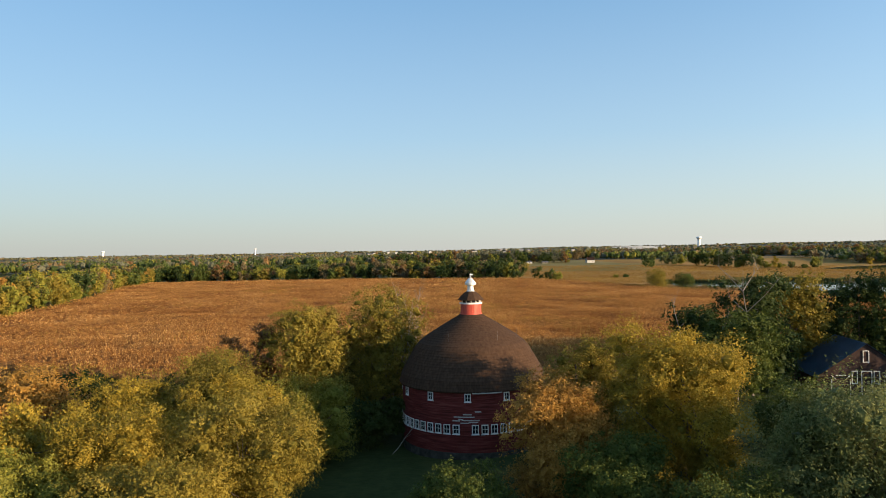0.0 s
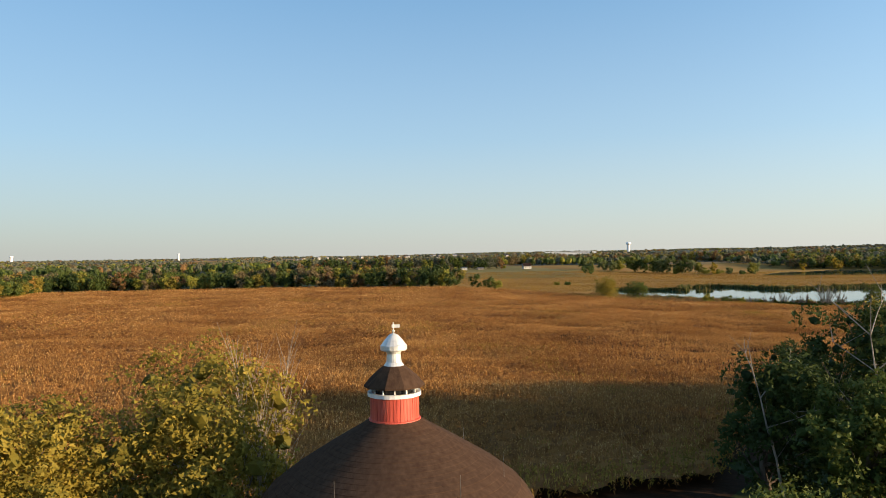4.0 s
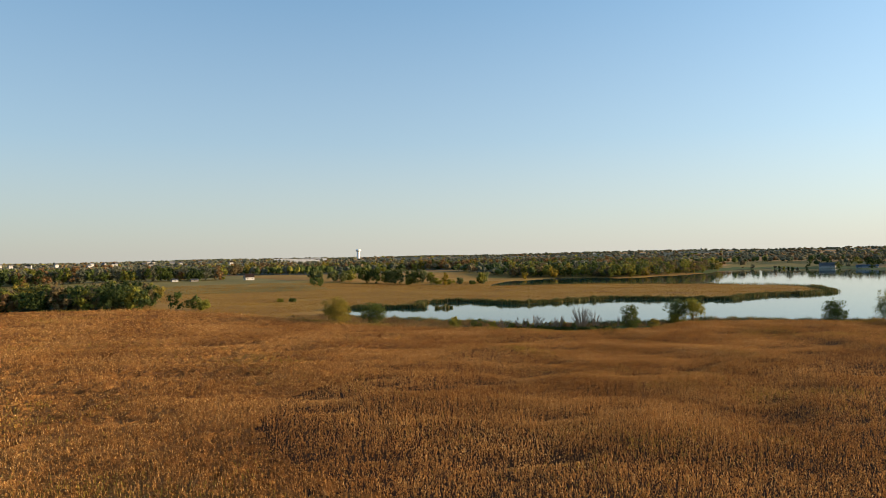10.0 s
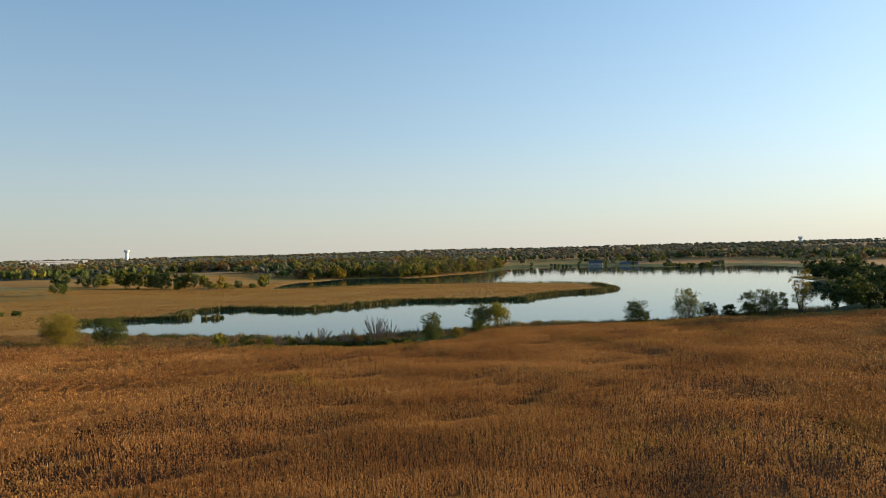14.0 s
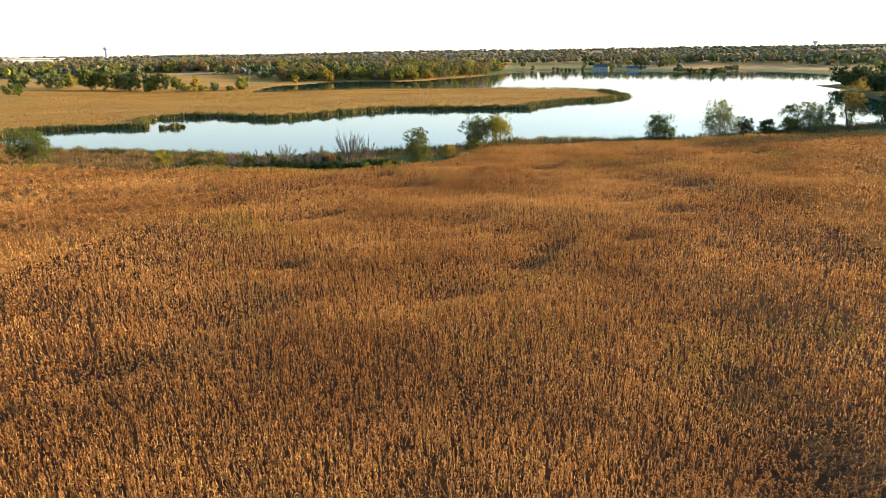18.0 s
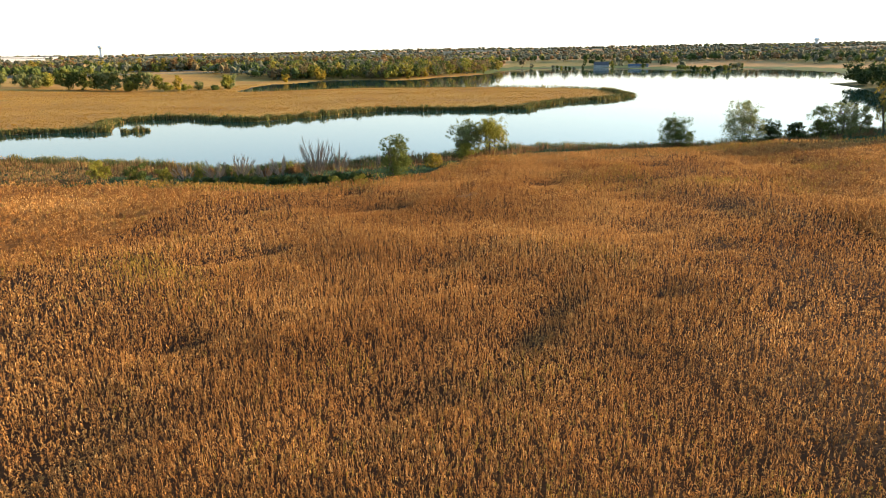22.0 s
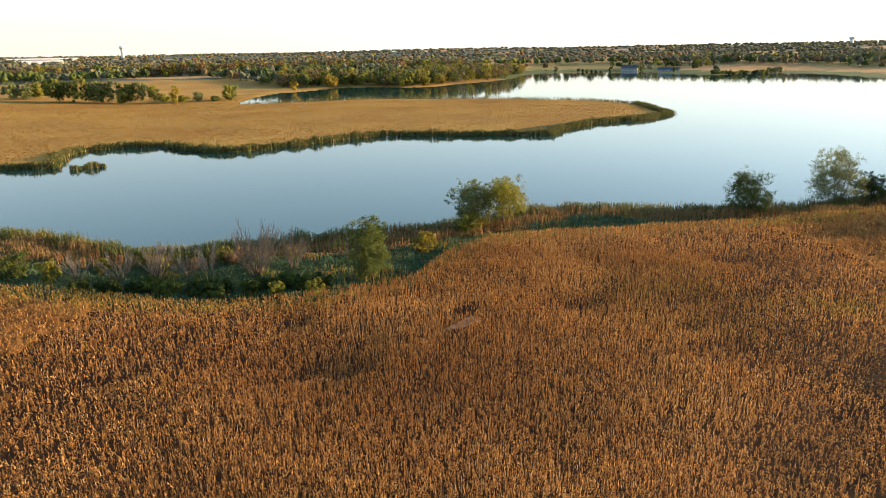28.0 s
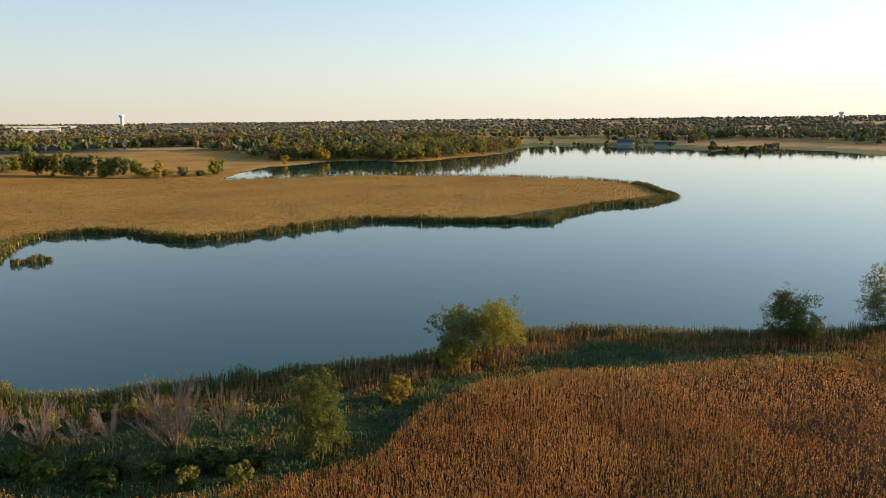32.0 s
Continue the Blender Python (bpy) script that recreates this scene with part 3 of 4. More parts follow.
def leaf_cloud(centres, radii, per, size, rng, tufts=1):
    """Leaf blades strewn over the shells of many small clumps, or in tufts on those shells."""
    n = len(centres) * per * tufts
    c = np.repeat(centres, per * tufts, 0)
    r = np.repeat(radii, per * tufts)[:, None]
    if tufts > 1:
        m = len(centres) * tufts
        d = rng.normal(0, 1, (m, 3)) + (0, 0, 0.25)
        d = d / np.linalg.norm(d, axis=1)[:, None] * rng.uniform(0.55, 1.12, (m, 1))
        dirs = np.repeat(d, per, 0)
        p = c + dirs * r + rng.normal(0, 0.17, (n, 3)) * r * (1, 1, 0.8)
    else:
        dirs = rng.normal(0, 1, (n, 3))
        dirs /= np.linalg.norm(dirs, axis=1)[:, None]
        p = c + dirs * r * rng.uniform(0.45, 1.08, (n, 1)) ** 0.7
    nrm = dirs + rng.normal(0, 0.7, (n, 3)) + (0, 0, 0.3)
    nrm /= np.linalg.norm(nrm, axis=1)[:, None]
    u = np.cross(nrm, rng.normal(0, 1, (n, 3)))
    u /= np.linalg.norm(u, axis=1)[:, None]
    w = np.cross(nrm, u)
    s = size * rng.uniform(0.6, 1.3, (n, 1))
    V = np.stack([p - u * s - w * s * 0.5, p - u * s * 0.2 + w * s * 0.8, p + u * s * 1.2], 1).reshape(-1, 3)
    T = np.arange(n * 3).reshape(-1, 3)
    clump = np.repeat(rng.uniform(0, 1, len(centres)), per * tufts) * 0.34 + np.repeat(rng.uniform(0, 1, len(centres) * tufts), per) * 0.34
    return V, T, np.clip(clump + rng.uniform(0, 0.32, n), 0, 1)


ICO = bmesh.new()
bmesh.ops.create_icosphere(ICO, subdivisions=1, radius=1.0)
ICO.verts.ensure_lookup_table()
ICO_V = np.array([v.co[:] for v in ICO.verts])
ICO_T = np.array([[v.index for v in f.verts] for f in ICO.faces])
ICO.free()


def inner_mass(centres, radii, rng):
    """The inside of each clump: a small uneven ball of close leaves, its shade put into dark tones."""
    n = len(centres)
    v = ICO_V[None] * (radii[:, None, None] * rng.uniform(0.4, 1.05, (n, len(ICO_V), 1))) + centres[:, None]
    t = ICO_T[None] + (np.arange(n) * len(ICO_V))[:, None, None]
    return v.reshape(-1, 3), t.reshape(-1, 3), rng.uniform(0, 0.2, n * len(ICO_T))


def crown_centres(h, r, low, clumps, rng, lobes=3):
    """Clump centres that fill an uneven crown of height h and radius r, from low upwards."""
    lob = [(rng.uniform(-0.5, 0.5) * r, rng.uniform(-0.5, 0.5) * r, low + (h - low) * rng.uniform(0.3, 0.72), r * rng.uniform(0.45, 0.65)) for _ in range(lobes)]
    lob.append((0, 0, low + (h - low) * 0.5, r * 0.8))
    C = []
    while len(C) < clumps:
        lx, ly, lz, lr = lob[rng.integers(len(lob))]
        d = rng.normal(0, 1, 3)
        d /= np.linalg.norm(d)
        k = rng.uniform(0.35, 1) ** 0.4
        p = np.array((lx + d[0] * lr * k, ly + d[1] * lr * k, lz + d[2] * (h - low) * 0.45 * k))
        up = (p[2] - low) / (h - low)
        if -0.05 < up < 0.89 and math.hypot(p[0], p[1]) < r * (0.88 - 0.5 * max(0.0, up - 0.45) ** 1.4):
            C.append(p)
    return np.array(C)


def tree(name, x, y, top, r, leaf, label, seed, clumps=60, per=70, size=0.22, low=0.2, stems=1, group="", category="tree", bark=None, lobes=3, sparse=1.0, tufts=1, inner=0.0):
    """One tree: a tapered trunk with limbs, and a crown of leaf clumps. top: height of its tip above the datum."""
    rng = np.random.default_rng(seed)
    z = ground_at(x, y)
    h = top - z
    root = thing(name, x, y, z - 0.1, label, category, group)
    r = r * 1.2
    C = crown_centres(h, r, h * low, clumps, rng, lobes)
    R = r * rng.uniform(0.19, 0.33, len(C)) * sparse
    pieces = []
    for s in range(stems):
        a = rng.uniform(0, 6.28)
        foot = np.array((math.cos(a), math.sin(a), 0)) * (0.0 if stems == 1 else 0.35)
        head = np.array((math.cos(a) * r * (0.1 if stems == 1 else 0.45), math.sin(a) * r * (0.1 if stems == 1 else 0.45), h * rng.uniform(0.6, 0.8)))
        bend = np.array((rng.normal(0, 0.05) * h, rng.normal(0, 0.05) * h, 0))
        line = [foot + (head - foot) * f + bend * math.sin(3.14 * f) for f in np.linspace(0, 1, 6)]
        thick = h * 0.022 / math.sqrt(stems)
        pieces.append(tube(line, thick, thick * 0.3, 8))
        for c in C[rng.permutation(len(C))[: max(5, 14 // stems)]]:
            f = rng.uniform(0.25, 0.9)
            k = min(int(f * 5), 4)
            start = line[k]
            mid = (start + c) / 2 + (0, 0, -0.06 * np.linalg.norm(c - start))
            pieces.append(tube([start, mid, c], thick * 0.4, thick * 0.08, 5))
    V, T, off = [], [], 0
    for v, t in pieces:
        V.append(v)
        T.append(t + off)
        off += len(v)
    trunk = new("trunk", mesh_from("trunk", np.concatenate(V), np.concatenate(T), [bark or M_BARK]))
    trunk.parent = root
    if leaf:
        v, t, k = leaf_cloud(C, R, per, size, rng, tufts)
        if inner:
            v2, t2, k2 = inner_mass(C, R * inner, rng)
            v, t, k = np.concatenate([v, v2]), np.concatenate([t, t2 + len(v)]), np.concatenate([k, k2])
        crown = new("crown", mesh_from("crown", v, t, [LEAVES[leaf]], None, k))
        crown.parent = root
    return root


# trees round the barn: x, y, height of the tip, radius, leaf, clumps
FARM = [(-17.8, 87, 19.6, 5.4, "gold", 90, "tall olive-green broadleaf tree beside the barn"),
        (-9.2, 92, 20.8, 6.0, "gold", 95, "tall yellowing broadleaf tree beside the barn"),
        (-24.0, 88, 17.0, 3.4, "rust", 34, "small rusty-leaved tree at the field edge"),
        (-25, 78, 15.0, 5.4, "gold", 80, "golden-yellow autumn tree in the farm grove"),
        (-33, 73, 13.4, 5.2, "yellow", 70, "yellow-green autumn tree in the farm grove"),
        (-16.5, 62, 13.0, 5.8, "gold", 95, "rounded golden autumn tree in the farm grove"),
        (-27, 62, 12.6, 5.6, "yellow", 85, "rounded golden autumn tree in the farm grove"),
        (-37, 63, 12.8, 5.6, "yellow", 75, "golden-yellow autumn tree in the farm grove"),
        (-45, 78, 13.4, 5.6, "orange", 60, "golden-orange autumn tree in the farm grove"),
        (-22, 52, 10.5, 5.0, "gold", 80, "rounded golden autumn tree in the farm grove"),
        (-32, 52, 10.8, 5.2, "olive", 70, "yellow-green autumn tree in the farm grove"),
        (-30, 92, 10.5, 3.8, "dark", 40, "low dark tree at the field edge"),
        (-38, 90, 9.8, 3.4, "rust", 36, "low rusty tree at the field edge"),
        (-47, 94, 9.0, 3.6, "dark", 36, "low dark tree at the field edge"),
        (8.0, 63, 14.6, 4.8, "orange", 90, "russet-orange autumn tree before the barn"),
        (1.0, 57, 8.0, 3.6, "green", 50, "low green tree before the barn"),
        (12.6, 70, 16.6, 4.2, "gold", 70, "olive-gold tree beside the barn"),
        (19.0, 62.5, 18.9, 5.4, "yellow", 95, "tall golden-olive tree beside the barn"),
        (28.5, 51, 15.6, 6.4, "grey", 130, "large grey-green poplar in the farm grove"),
        (26, 84, 13.0, 5.0, "green", 55, "green tree behind the barn"),
        (37, 80, 10.5, 4.6, "dark", 50, "dark green tree in the farm grove"),
        (40.5, 103, 16.4, 5.2, "green", 75, "green tree at the field edge"),
        (37, 111, 16.4, 5.0, "dark", 60, "dark green tree at the field edge"),
        (47, 113, 21.5, 5.8, "dark", 95, "tall dark tree at the field edge"),
        (55, 118, 21.5, 6.0, "gold", 90, "tall tree with yellowing top at the field edge"),
        (68, 120, 21.0, 6.0, "dark", 85, "tall dark tree at the field edge"),
        (75, 117, 22.5, 6.6, "green", 80, "tall green tree at the field edge"),
        (57, 139, 13.4, 4.8, "dark", 75, "dark tree at the field edge"),
        (69, 138, 13.0, 4.8, "dark", 75, "dark tree at the field edge"),
        (89, 138, 13.5, 5.6, "dark", 60, "rounded dark tree at the field edge"),
        (101, 144, 13.5, 5.6, "dark", 60, "rounded dark tree at the field edge"),
        (115, 144, 14.0, 5.6, "dark", 60, "broad dark tree at the field edge"),
        (374, 196, 18.0, 6.5, "dark", 60, "tall dark tree at the far field edge"),
        (389, 197, 18.0, 6.5, "dark", 60, "tall dark tree at the far field edge"),
        (404, 200, 17.0, 6.5, "dark", 60, "tall dark tree at the far field edge"),
        (-15.5, 78, 12.0, 4.8, "olive", 60, "yellow-green tree beside the barn"),
        (-21, 71, 12.8, 5.0, "yellow", 70, "golden-yellow autumn tree in the farm grove"),
        (-8.5, 84, 8.5, 3.4, "dark", 40, "low dark tree beside the barn"),
        (-12, 97, 12.0, 4.8, "dark", 40, "dark tree behind the barn"),
        (-23, 95, 9.0, 4.2, "dark", 36, "low dark tree at the field edge"),
        (22.5, 70, 16.4, 5.0, "gold", 75, "yellow-green tree in the farm grove"),
        (13, 56, 10.5, 4.6, "green", 60, "green tree in the farm grove"),
        (20, 48, 9.5, 4.8, "green", 60, "green tree in the farm grove"),
        (34, 66, 12.0, 4.8, "green", 60, "green tree in the farm grove"),
        (36, 47, 11.5, 4.8, "orange", 55, "russet tree in the farm grove"),
        (90, 118, 19.0, 6.4, "dark", 50, "tall dark tree in the farm grove"),
        (75.5, 102, 18.0, 6.4, "dark", 80, "tall dark tree in the farm grove"),
        (92, 130, 20.0, 6.0, "dark", 50, "tall dark tree in the farm grove"),
        (104, 126, 21.5, 6.4, "dark", 50, "tall dark tree in the farm grove"),
        (117, 121, 22.0, 6.4, "dark", 50, "tall dark tree in the farm grove"),
        (-41, 99, 8.6, 3.8, "dark", 36, "low dark tree at the field edge"),
        (-51, 104, 8.4, 3.8, "green", 36, "low green tree at the field edge"),
        (-60, 108, 8.0, 3.8, "dark", 36, "low dark tree at the field edge"),
        (-69, 113, 8.0, 3.8, "rust", 36, "low rusty tree at the field edge"),
        (-79, 119, 8.2, 4.0, "dark", 36, "low dark tree at the field edge"),
        (393, 248, 23.0, 7.0, "dark", 50, "tall dark tree at the far field edge"),
        (403, 243, 24.0, 7.0, "dark", 50, "tall dark tree at the far field edge"),
        (412, 237, 23.0, 7.0, "green", 50, "tall dark tree at the far field edge")]
for i, (x, y, top, r, leaf, clumps, label) in enumerate(FARM):
    tufts, per, size = (22, 30, 0.098) if y < 80 and x > -36 else (16, 22, 0.14) if y < 100 else (11, 15, 0.22)
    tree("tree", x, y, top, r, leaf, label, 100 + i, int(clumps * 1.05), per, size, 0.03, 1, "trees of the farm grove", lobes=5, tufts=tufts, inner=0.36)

# trees along the shore: x, y, tip, radius, leaf, stems, low, label
SHORE = [(214.5, 340, 10.6, 4.4, "green", 3, 0.03, "bushy olive-green willow standing in shore weeds"),
         (251, 353.5, 10.6, 4.6, "grey", 5, 0.28, "spreading grey-green willow at the water"),
         (257, 349, 10.2, 5.4, "olive", 6, 0.3, "spreading pale green willow at the water"),
         (248.8, 351.2, 4.4, 3.0, "olive", 4, 0.02, "low yellow-green willow bush at the water"),
         (308, 319, 9.2, 5.4, "green", 4, 0.03, "round green shrub tree on the shore"),
         (329.5, 308.5, 13.0, 6.0, "grey", 4, 0.12, "tall rounded green willow on the shore"),
         (338, 304, 7.0, 3.6, "dark", 3, 0.02, "dark shrub on the shore"),
         (347, 300, 5.6, 3.0, "dark", 3, 0.02, "low dark shrub on the shore"),
         (355, 295, 10.5, 4.6, "green", 3, 0.03, "green shrub tree on the shore"),
         (362, 291, 12.5, 4.0, "grey", 2, 0.05, "thin grey-green tree on the shore"),
         (381, 283, 20.0, 4.6, "gold", 2, 0.15, "tall yellow-green tree at the end of the shore"),
         (372, 289, 10.0, 3.6, "grey", 3, 0.05, "thin grey-green tree on the shore"),
         (128, 440, 12.5, 7.6, "gold", 3, 0.03, "large yellow-green bush at the field corner"),
         (139, 421.5, 10.4, 5.6, "green", 3, 0.15, "green tree with pale stems at the field corner"),
         (233, 347, 3.2, 2.4, "gold", 4, 0.02, "small rounded olive shrub in the weeds"),
         (165, 394, 4.6, 2.8, "olive", 4, 0.02, "yellow-green shrub on the shore"),
         (171, 385, 4.2, 2.4, "green", 4, 0.02, "green shrub on the shore"),
         (175, 379, 3.6, 2.0, "olive", 4, 0.02, "yellow-green shrub on the shore"),
         (199, 343, 2.2, 1.6, "olive", 4, 0.02, "low yellow-green bush beside the corn"),
         (204, 340, 2.4, 1.4, "olive", 4, 0.02, "low yellow-green bush beside the corn"),
         (192, 350, 2.0, 2.2, "green", 4, 0.02, "low green bush beside the corn"),
         (187, 356, 2.2, 2.2, "green", 4, 0.02, "low green bush beside the corn")]
for i in range(16):
    f = i / 15
    SHORE.append((177.6 + 30 * f + RNG.normal(0, 0.8), 369 - 27 * f ** 0.8 + RNG.normal(0, 0.8), RNG.uniform(1.4, 2.4), RNG.uniform(1.5, 2.2), ("green", "dark", "green", "dark")[i % 4], 4, 0.02,
                  "low leafy shrub in the weeds beside the corn"))
for i in range(9):
    SHORE.append((184 + 2.6 * i + RNG.normal(0, 1), 378 - 1.8 * i + RNG.normal(0, 2), RNG.uniform(1.8, 3.2), RNG.uniform(1.2, 1.8), ("olive", "rust", "green")[i % 3], 4, 0.02, "low shrub in the shore weeds"))
for i, (x, y, top, r, leaf, stems, low, label) in enumerate(SHORE):
    tree("tree" if top > 5 else "shrub", x, y, top, r, leaf, label, 300 + i, int(10 + (14 if top > 5 else 9) * r), 20, 0.13, low, stems, "trees along the shore", "tree" if top > 5 else "shrub", None, 6, 0.85, 12, 0.0)


def bare_tree(x, y, h, r, label, seed, stems):
    rng = np.random.default_rng(seed)
    root = thing("bare_tree", x, y, ground_at(x, y) - 0.05, label, "tree", "bare trees on the shore")
    wood, twigs = [], []
    for s in range(stems):
        a = rng.uniform(0, 6.28)
        out = math.sqrt(rng.uniform(0.01, 1))
        head = np.array((math.cos(a) * r * out, math.sin(a) * r * out, h * (1 - 0.42 * out ** 2) * rng.uniform(0.72, 1)))
        line = [head * f * np.array((f ** 0.15, f ** 0.15, 1)) + rng.normal(0, 0.1, 3) * (f > 0) for f in np.linspace(0, 1, 6)]
        line = [p + np.array((math.cos(a), math.sin(a), 0)) * (0.22 * r * out) for p in line]
        wood.append(tube(line, 0.075, 0.015, 5))
        for _ in range(52):
            f = rng.uniform(0.22, 1.0) * 5
            k = min(int(f), 4)
            p = line[k] + (line[k + 1] - line[k]) * (f - k)
            way = head / np.linalg.norm(head) * 0.6 + rng.normal(0, 0.3, 3) + (0, 0, 0.55)
            e = p + way / np.linalg.norm(way) * h * rng.uniform(0.08, 0.2)
            twigs.append(tube([p, (p + e) / 2 + rng.normal(0, 0.06, 3), e], 0.022, 0.01, 3))
    for nm, lot, mat in (("trunk", wood, M_BARK), ("twig_mass", twigs, LEAVES["twig"])):
        V, T, off = [], [], 0
        for v, t in lot:
            V.append(v)
            T.append(t + off)
            off += len(v)
        V, T = np.concatenate(V), np.concatenate(T)
        ob = new(nm, mesh_from(nm, V, T, [mat], None, RNG.uniform(0, 1, len(T))))
        ob.parent = root
        if nm == "twig_mass":
            tagged(ob, "fine leafless grey-brown twigs", kind="stuff")


for i, (x, y, h, r, stems) in enumerate([(202, 354.5, 9.8, 4.9, 26), (208.5, 354.5, 7.6, 2.4, 10), (189, 367, 6.8, 3.6, 16), (184.5, 371, 6.2, 3.0, 12), (196, 360.5, 5.4, 3.6, 14),
                                         (218, 352, 6.2, 1.0, 4), (193, 363, 4.6, 2.6, 10), (179, 376, 5.0, 2.6, 9)]):
    bare_tree(x, y, h, r, "leafless grey-brown multi-stemmed tree in shore weeds", 500 + i, stems)


def dead_tree(x, y, h, lean, label, seed, forks):
    """A leafless pale trunk with a few forked limbs."""
    rng = np.random.default_rng(seed)
    root = thing("dead_tree", x, y, ground_at(x, y) - 0.05, label, "dead tree")
    lots = {"trunk": [], "limb": []}
    top = np.array((lean[0], lean[1], h))
    line = [top * f + rng.normal(0, 0.12, 3) * (0 < f < 1) for f in np.linspace(0, 1, 7)]
    lots["trunk"].append(tube(line, 0.009 * h, 0.02, 6))
    for i in range(forks):
        p = line[2 + i % 4]
        a = rng.uniform(0, 6.28)
        e = p + np.array((math.cos(a) * 0.28 * h, math.sin(a) * 0.28 * h, rng.uniform(0.1, 0.3) * h))
        m = (p + e) / 2 + rng.normal(0, 0.15, 3)
        lots["limb"].append(tube([p, m, e], 0.0035 * h, 0.012, 5))
        for _ in range(3):
            q = m + (e - m) * rng.uniform(0, 0.9)
            lots["limb"].append(tube([q, q + rng.normal(0, 0.06 * h, 3) + (0, 0, 0.05 * h)], 0.03, 0.012, 4))
    for nm, lot in lots.items():
        V, T, off = [], [], 0
        for v, t in lot:
            V.append(v)
            T.append(t + off)
            off += len(v)
        ob = new(nm, mesh_from(nm, np.concatenate(V), np.concatenate(T), [M_PALEBARK]))
        ob.parent = root


dead_tree(36.2, 107.5, 15.0, (-3.0, 0.5), "pale dead tree with thin forked limbs at the field edge", 71, 5)
dead_tree(44.5, 107, 18.5, (-1.5, -1.0), "pale dead tree rising from the dark grove", 72, 9)
dead_tree(-6.4, 80.5, 6.0, (4.2, 0.0), "pale fallen limb leaning beside the barn", 73, 2)
bare_tree(-5.5, 93.5, 18.0, 4.5, "thinning bare twigs at the edge of a tall tree", 521, 12)


# ---- woods ----
def wood(name, label, spots, mix, size, per, clumps, seed):
    """A stand of many trees as one mesh; spots: x, y, height, radius."""
    rng = np.random.default_rng(seed)
    chunks = []
    species = list(LEAVES)
    keys = [species.index(m) for m in mix]
    for x, y, h, r in spots:
        z = ground_at(x, y)
        C = crown_centres(h, r, h * 0.12, clumps, rng, 2)
        R = r * rng.uniform(0.25, 0.45, len(C))
        v, t, k = leaf_cloud(C, R, per, size, rng)
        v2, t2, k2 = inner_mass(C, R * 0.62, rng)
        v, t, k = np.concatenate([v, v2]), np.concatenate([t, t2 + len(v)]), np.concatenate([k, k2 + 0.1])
        chunks.append((v + (x, y, z), t, k, np.full(len(t), keys[rng.integers(len(keys))])))
    V, T, K, I = gather(chunks)
    tagged(new(name, mesh_from(name, V, T, list(LEAVES.values()), I, K)), label, "woods", kind="stuff")


def strip(line, gap, depth, h, r, seed, jitter=0.4):
    """Tree spots along a line, in several rows to its left."""
    rng = np.random.default_rng(seed)
    out = []
    for (x0, y0), (x1, y1) in zip(line, line[1:]):
        L = math.hypot(x1 - x0, y1 - y0)
        for row in range(max(1, int(depth / gap))):
            for s in range(int(L / gap)):
                t = (s + rng.uniform(-jitter, jitter)) * gap / L
                o = row * gap + rng.uniform(-jitter, jitter) * gap
                out.append((x0 + (x1 - x0) * t - (y1 - y0) / L * o, y0 + (y1 - y0) * t + (x1 - x0) / L * o, h * rng.uniform(0.62, 1.12), r * rng.uniform(0.75, 1.25)))
    return out


BACK = strip([(60, 574), (-63, 612), (-150, 632), (-250, 640), (-300, 665)][::-1], 8.5, 62, 16.5, 6.4, 1)
wood("woodland_1", "mixed autumn woodland of green, rust and yellow behind the corn", BACK, ["dark", "green", "umber", "olive", "dark", "umber", "green", "gold", "dark", "rust", "olive", "green", "umber", "dark"], 0.55, 26, 20, 11)
WEST = strip([(-262, 620), (-232, 470), (-200, 380), (-176, 269), (-150, 190)], 9, -1, 15, 5.5, 2) + strip([(-275, 620), (-245, 470), (-212, 380), (-188, 269), (-165, 190)], 9, 30, 17, 5.8, 3)
wood("woodland_2", "autumn woodland along the field side", WEST, ["green", "olive", "gold", "dark", "olive", "green", "umber", "gold", "orange"], 0.6, 26, 18, 12)
LAKEWOOD = strip([(556, 985), (598, 952), (646, 932), (655, 880), (684, 866), (757, 891), (801, 896), (888, 937), (1010, 1022)], 12, 120, 19, 7.2, 4, 0.5)
wood("woodland_3", "autumn woods on the far lake shore", LAKEWOOD, ["green", "olive", "umber", "gold", "green", "olive", "dark", "hazed", "umber"], 0.75, 22, 13, 13)
EASTWOOD = strip([(395, 275), (420, 268), (480, 270), (580, 315), (690, 370), (750, 412)], 9, -1, 17, 6, 6) + strip([(400, 262), (480, 255), (580, 300), (690, 352), (770, 400)], 10, -1, 18, 6, 7)
wood("woodland_4", "dark woods on the side shore", EASTWOOD, ["dark", "dark", "green", "dark"], 0.7, 24, 18, 14)
MID = [(300 + i * 3.4 + RNG.normal(0, 1.5), 889 - i * 2.6 + RNG.normal(0, 6), RNG.uniform(14, 20), RNG.uniform(5.5, 7.5)) for i in range(16)] + [(349, 848, 15, 6), (354, 844, 17, 6.5), (360, 842, 17, 7), (366, 838, 15, 6.5), (372, 834, 8, 5), (344, 851, 8, 5), (424, 828, 14, 6.5), (431, 832, 14, 6.5),
       (428, 836, 11, 6), (400, 836, 8, 5), (388, 832, 6, 5), (412, 826, 4, 4)] + [(262 + i * 5 + RNG.normal(0, 2), 950 - i * 3 + RNG.normal(0, 5), 12 + i % 3, 7) for i in range(10)]
wood("marsh_grove", "groves of trees on the marsh edge", MID, ["olive", "green", "green", "olive", "grey"], 0.5, 44, 22, 15)
SINGLE = [(224, 806, 11, 6), (232, 812, 10, 5), (88, 575, 6, 4), (150, 640, 2.5, 3), (158, 636, 2.5, 3), (80, 566, 9, 5), (86, 560, 7, 4), (72, 574, 12, 6)]
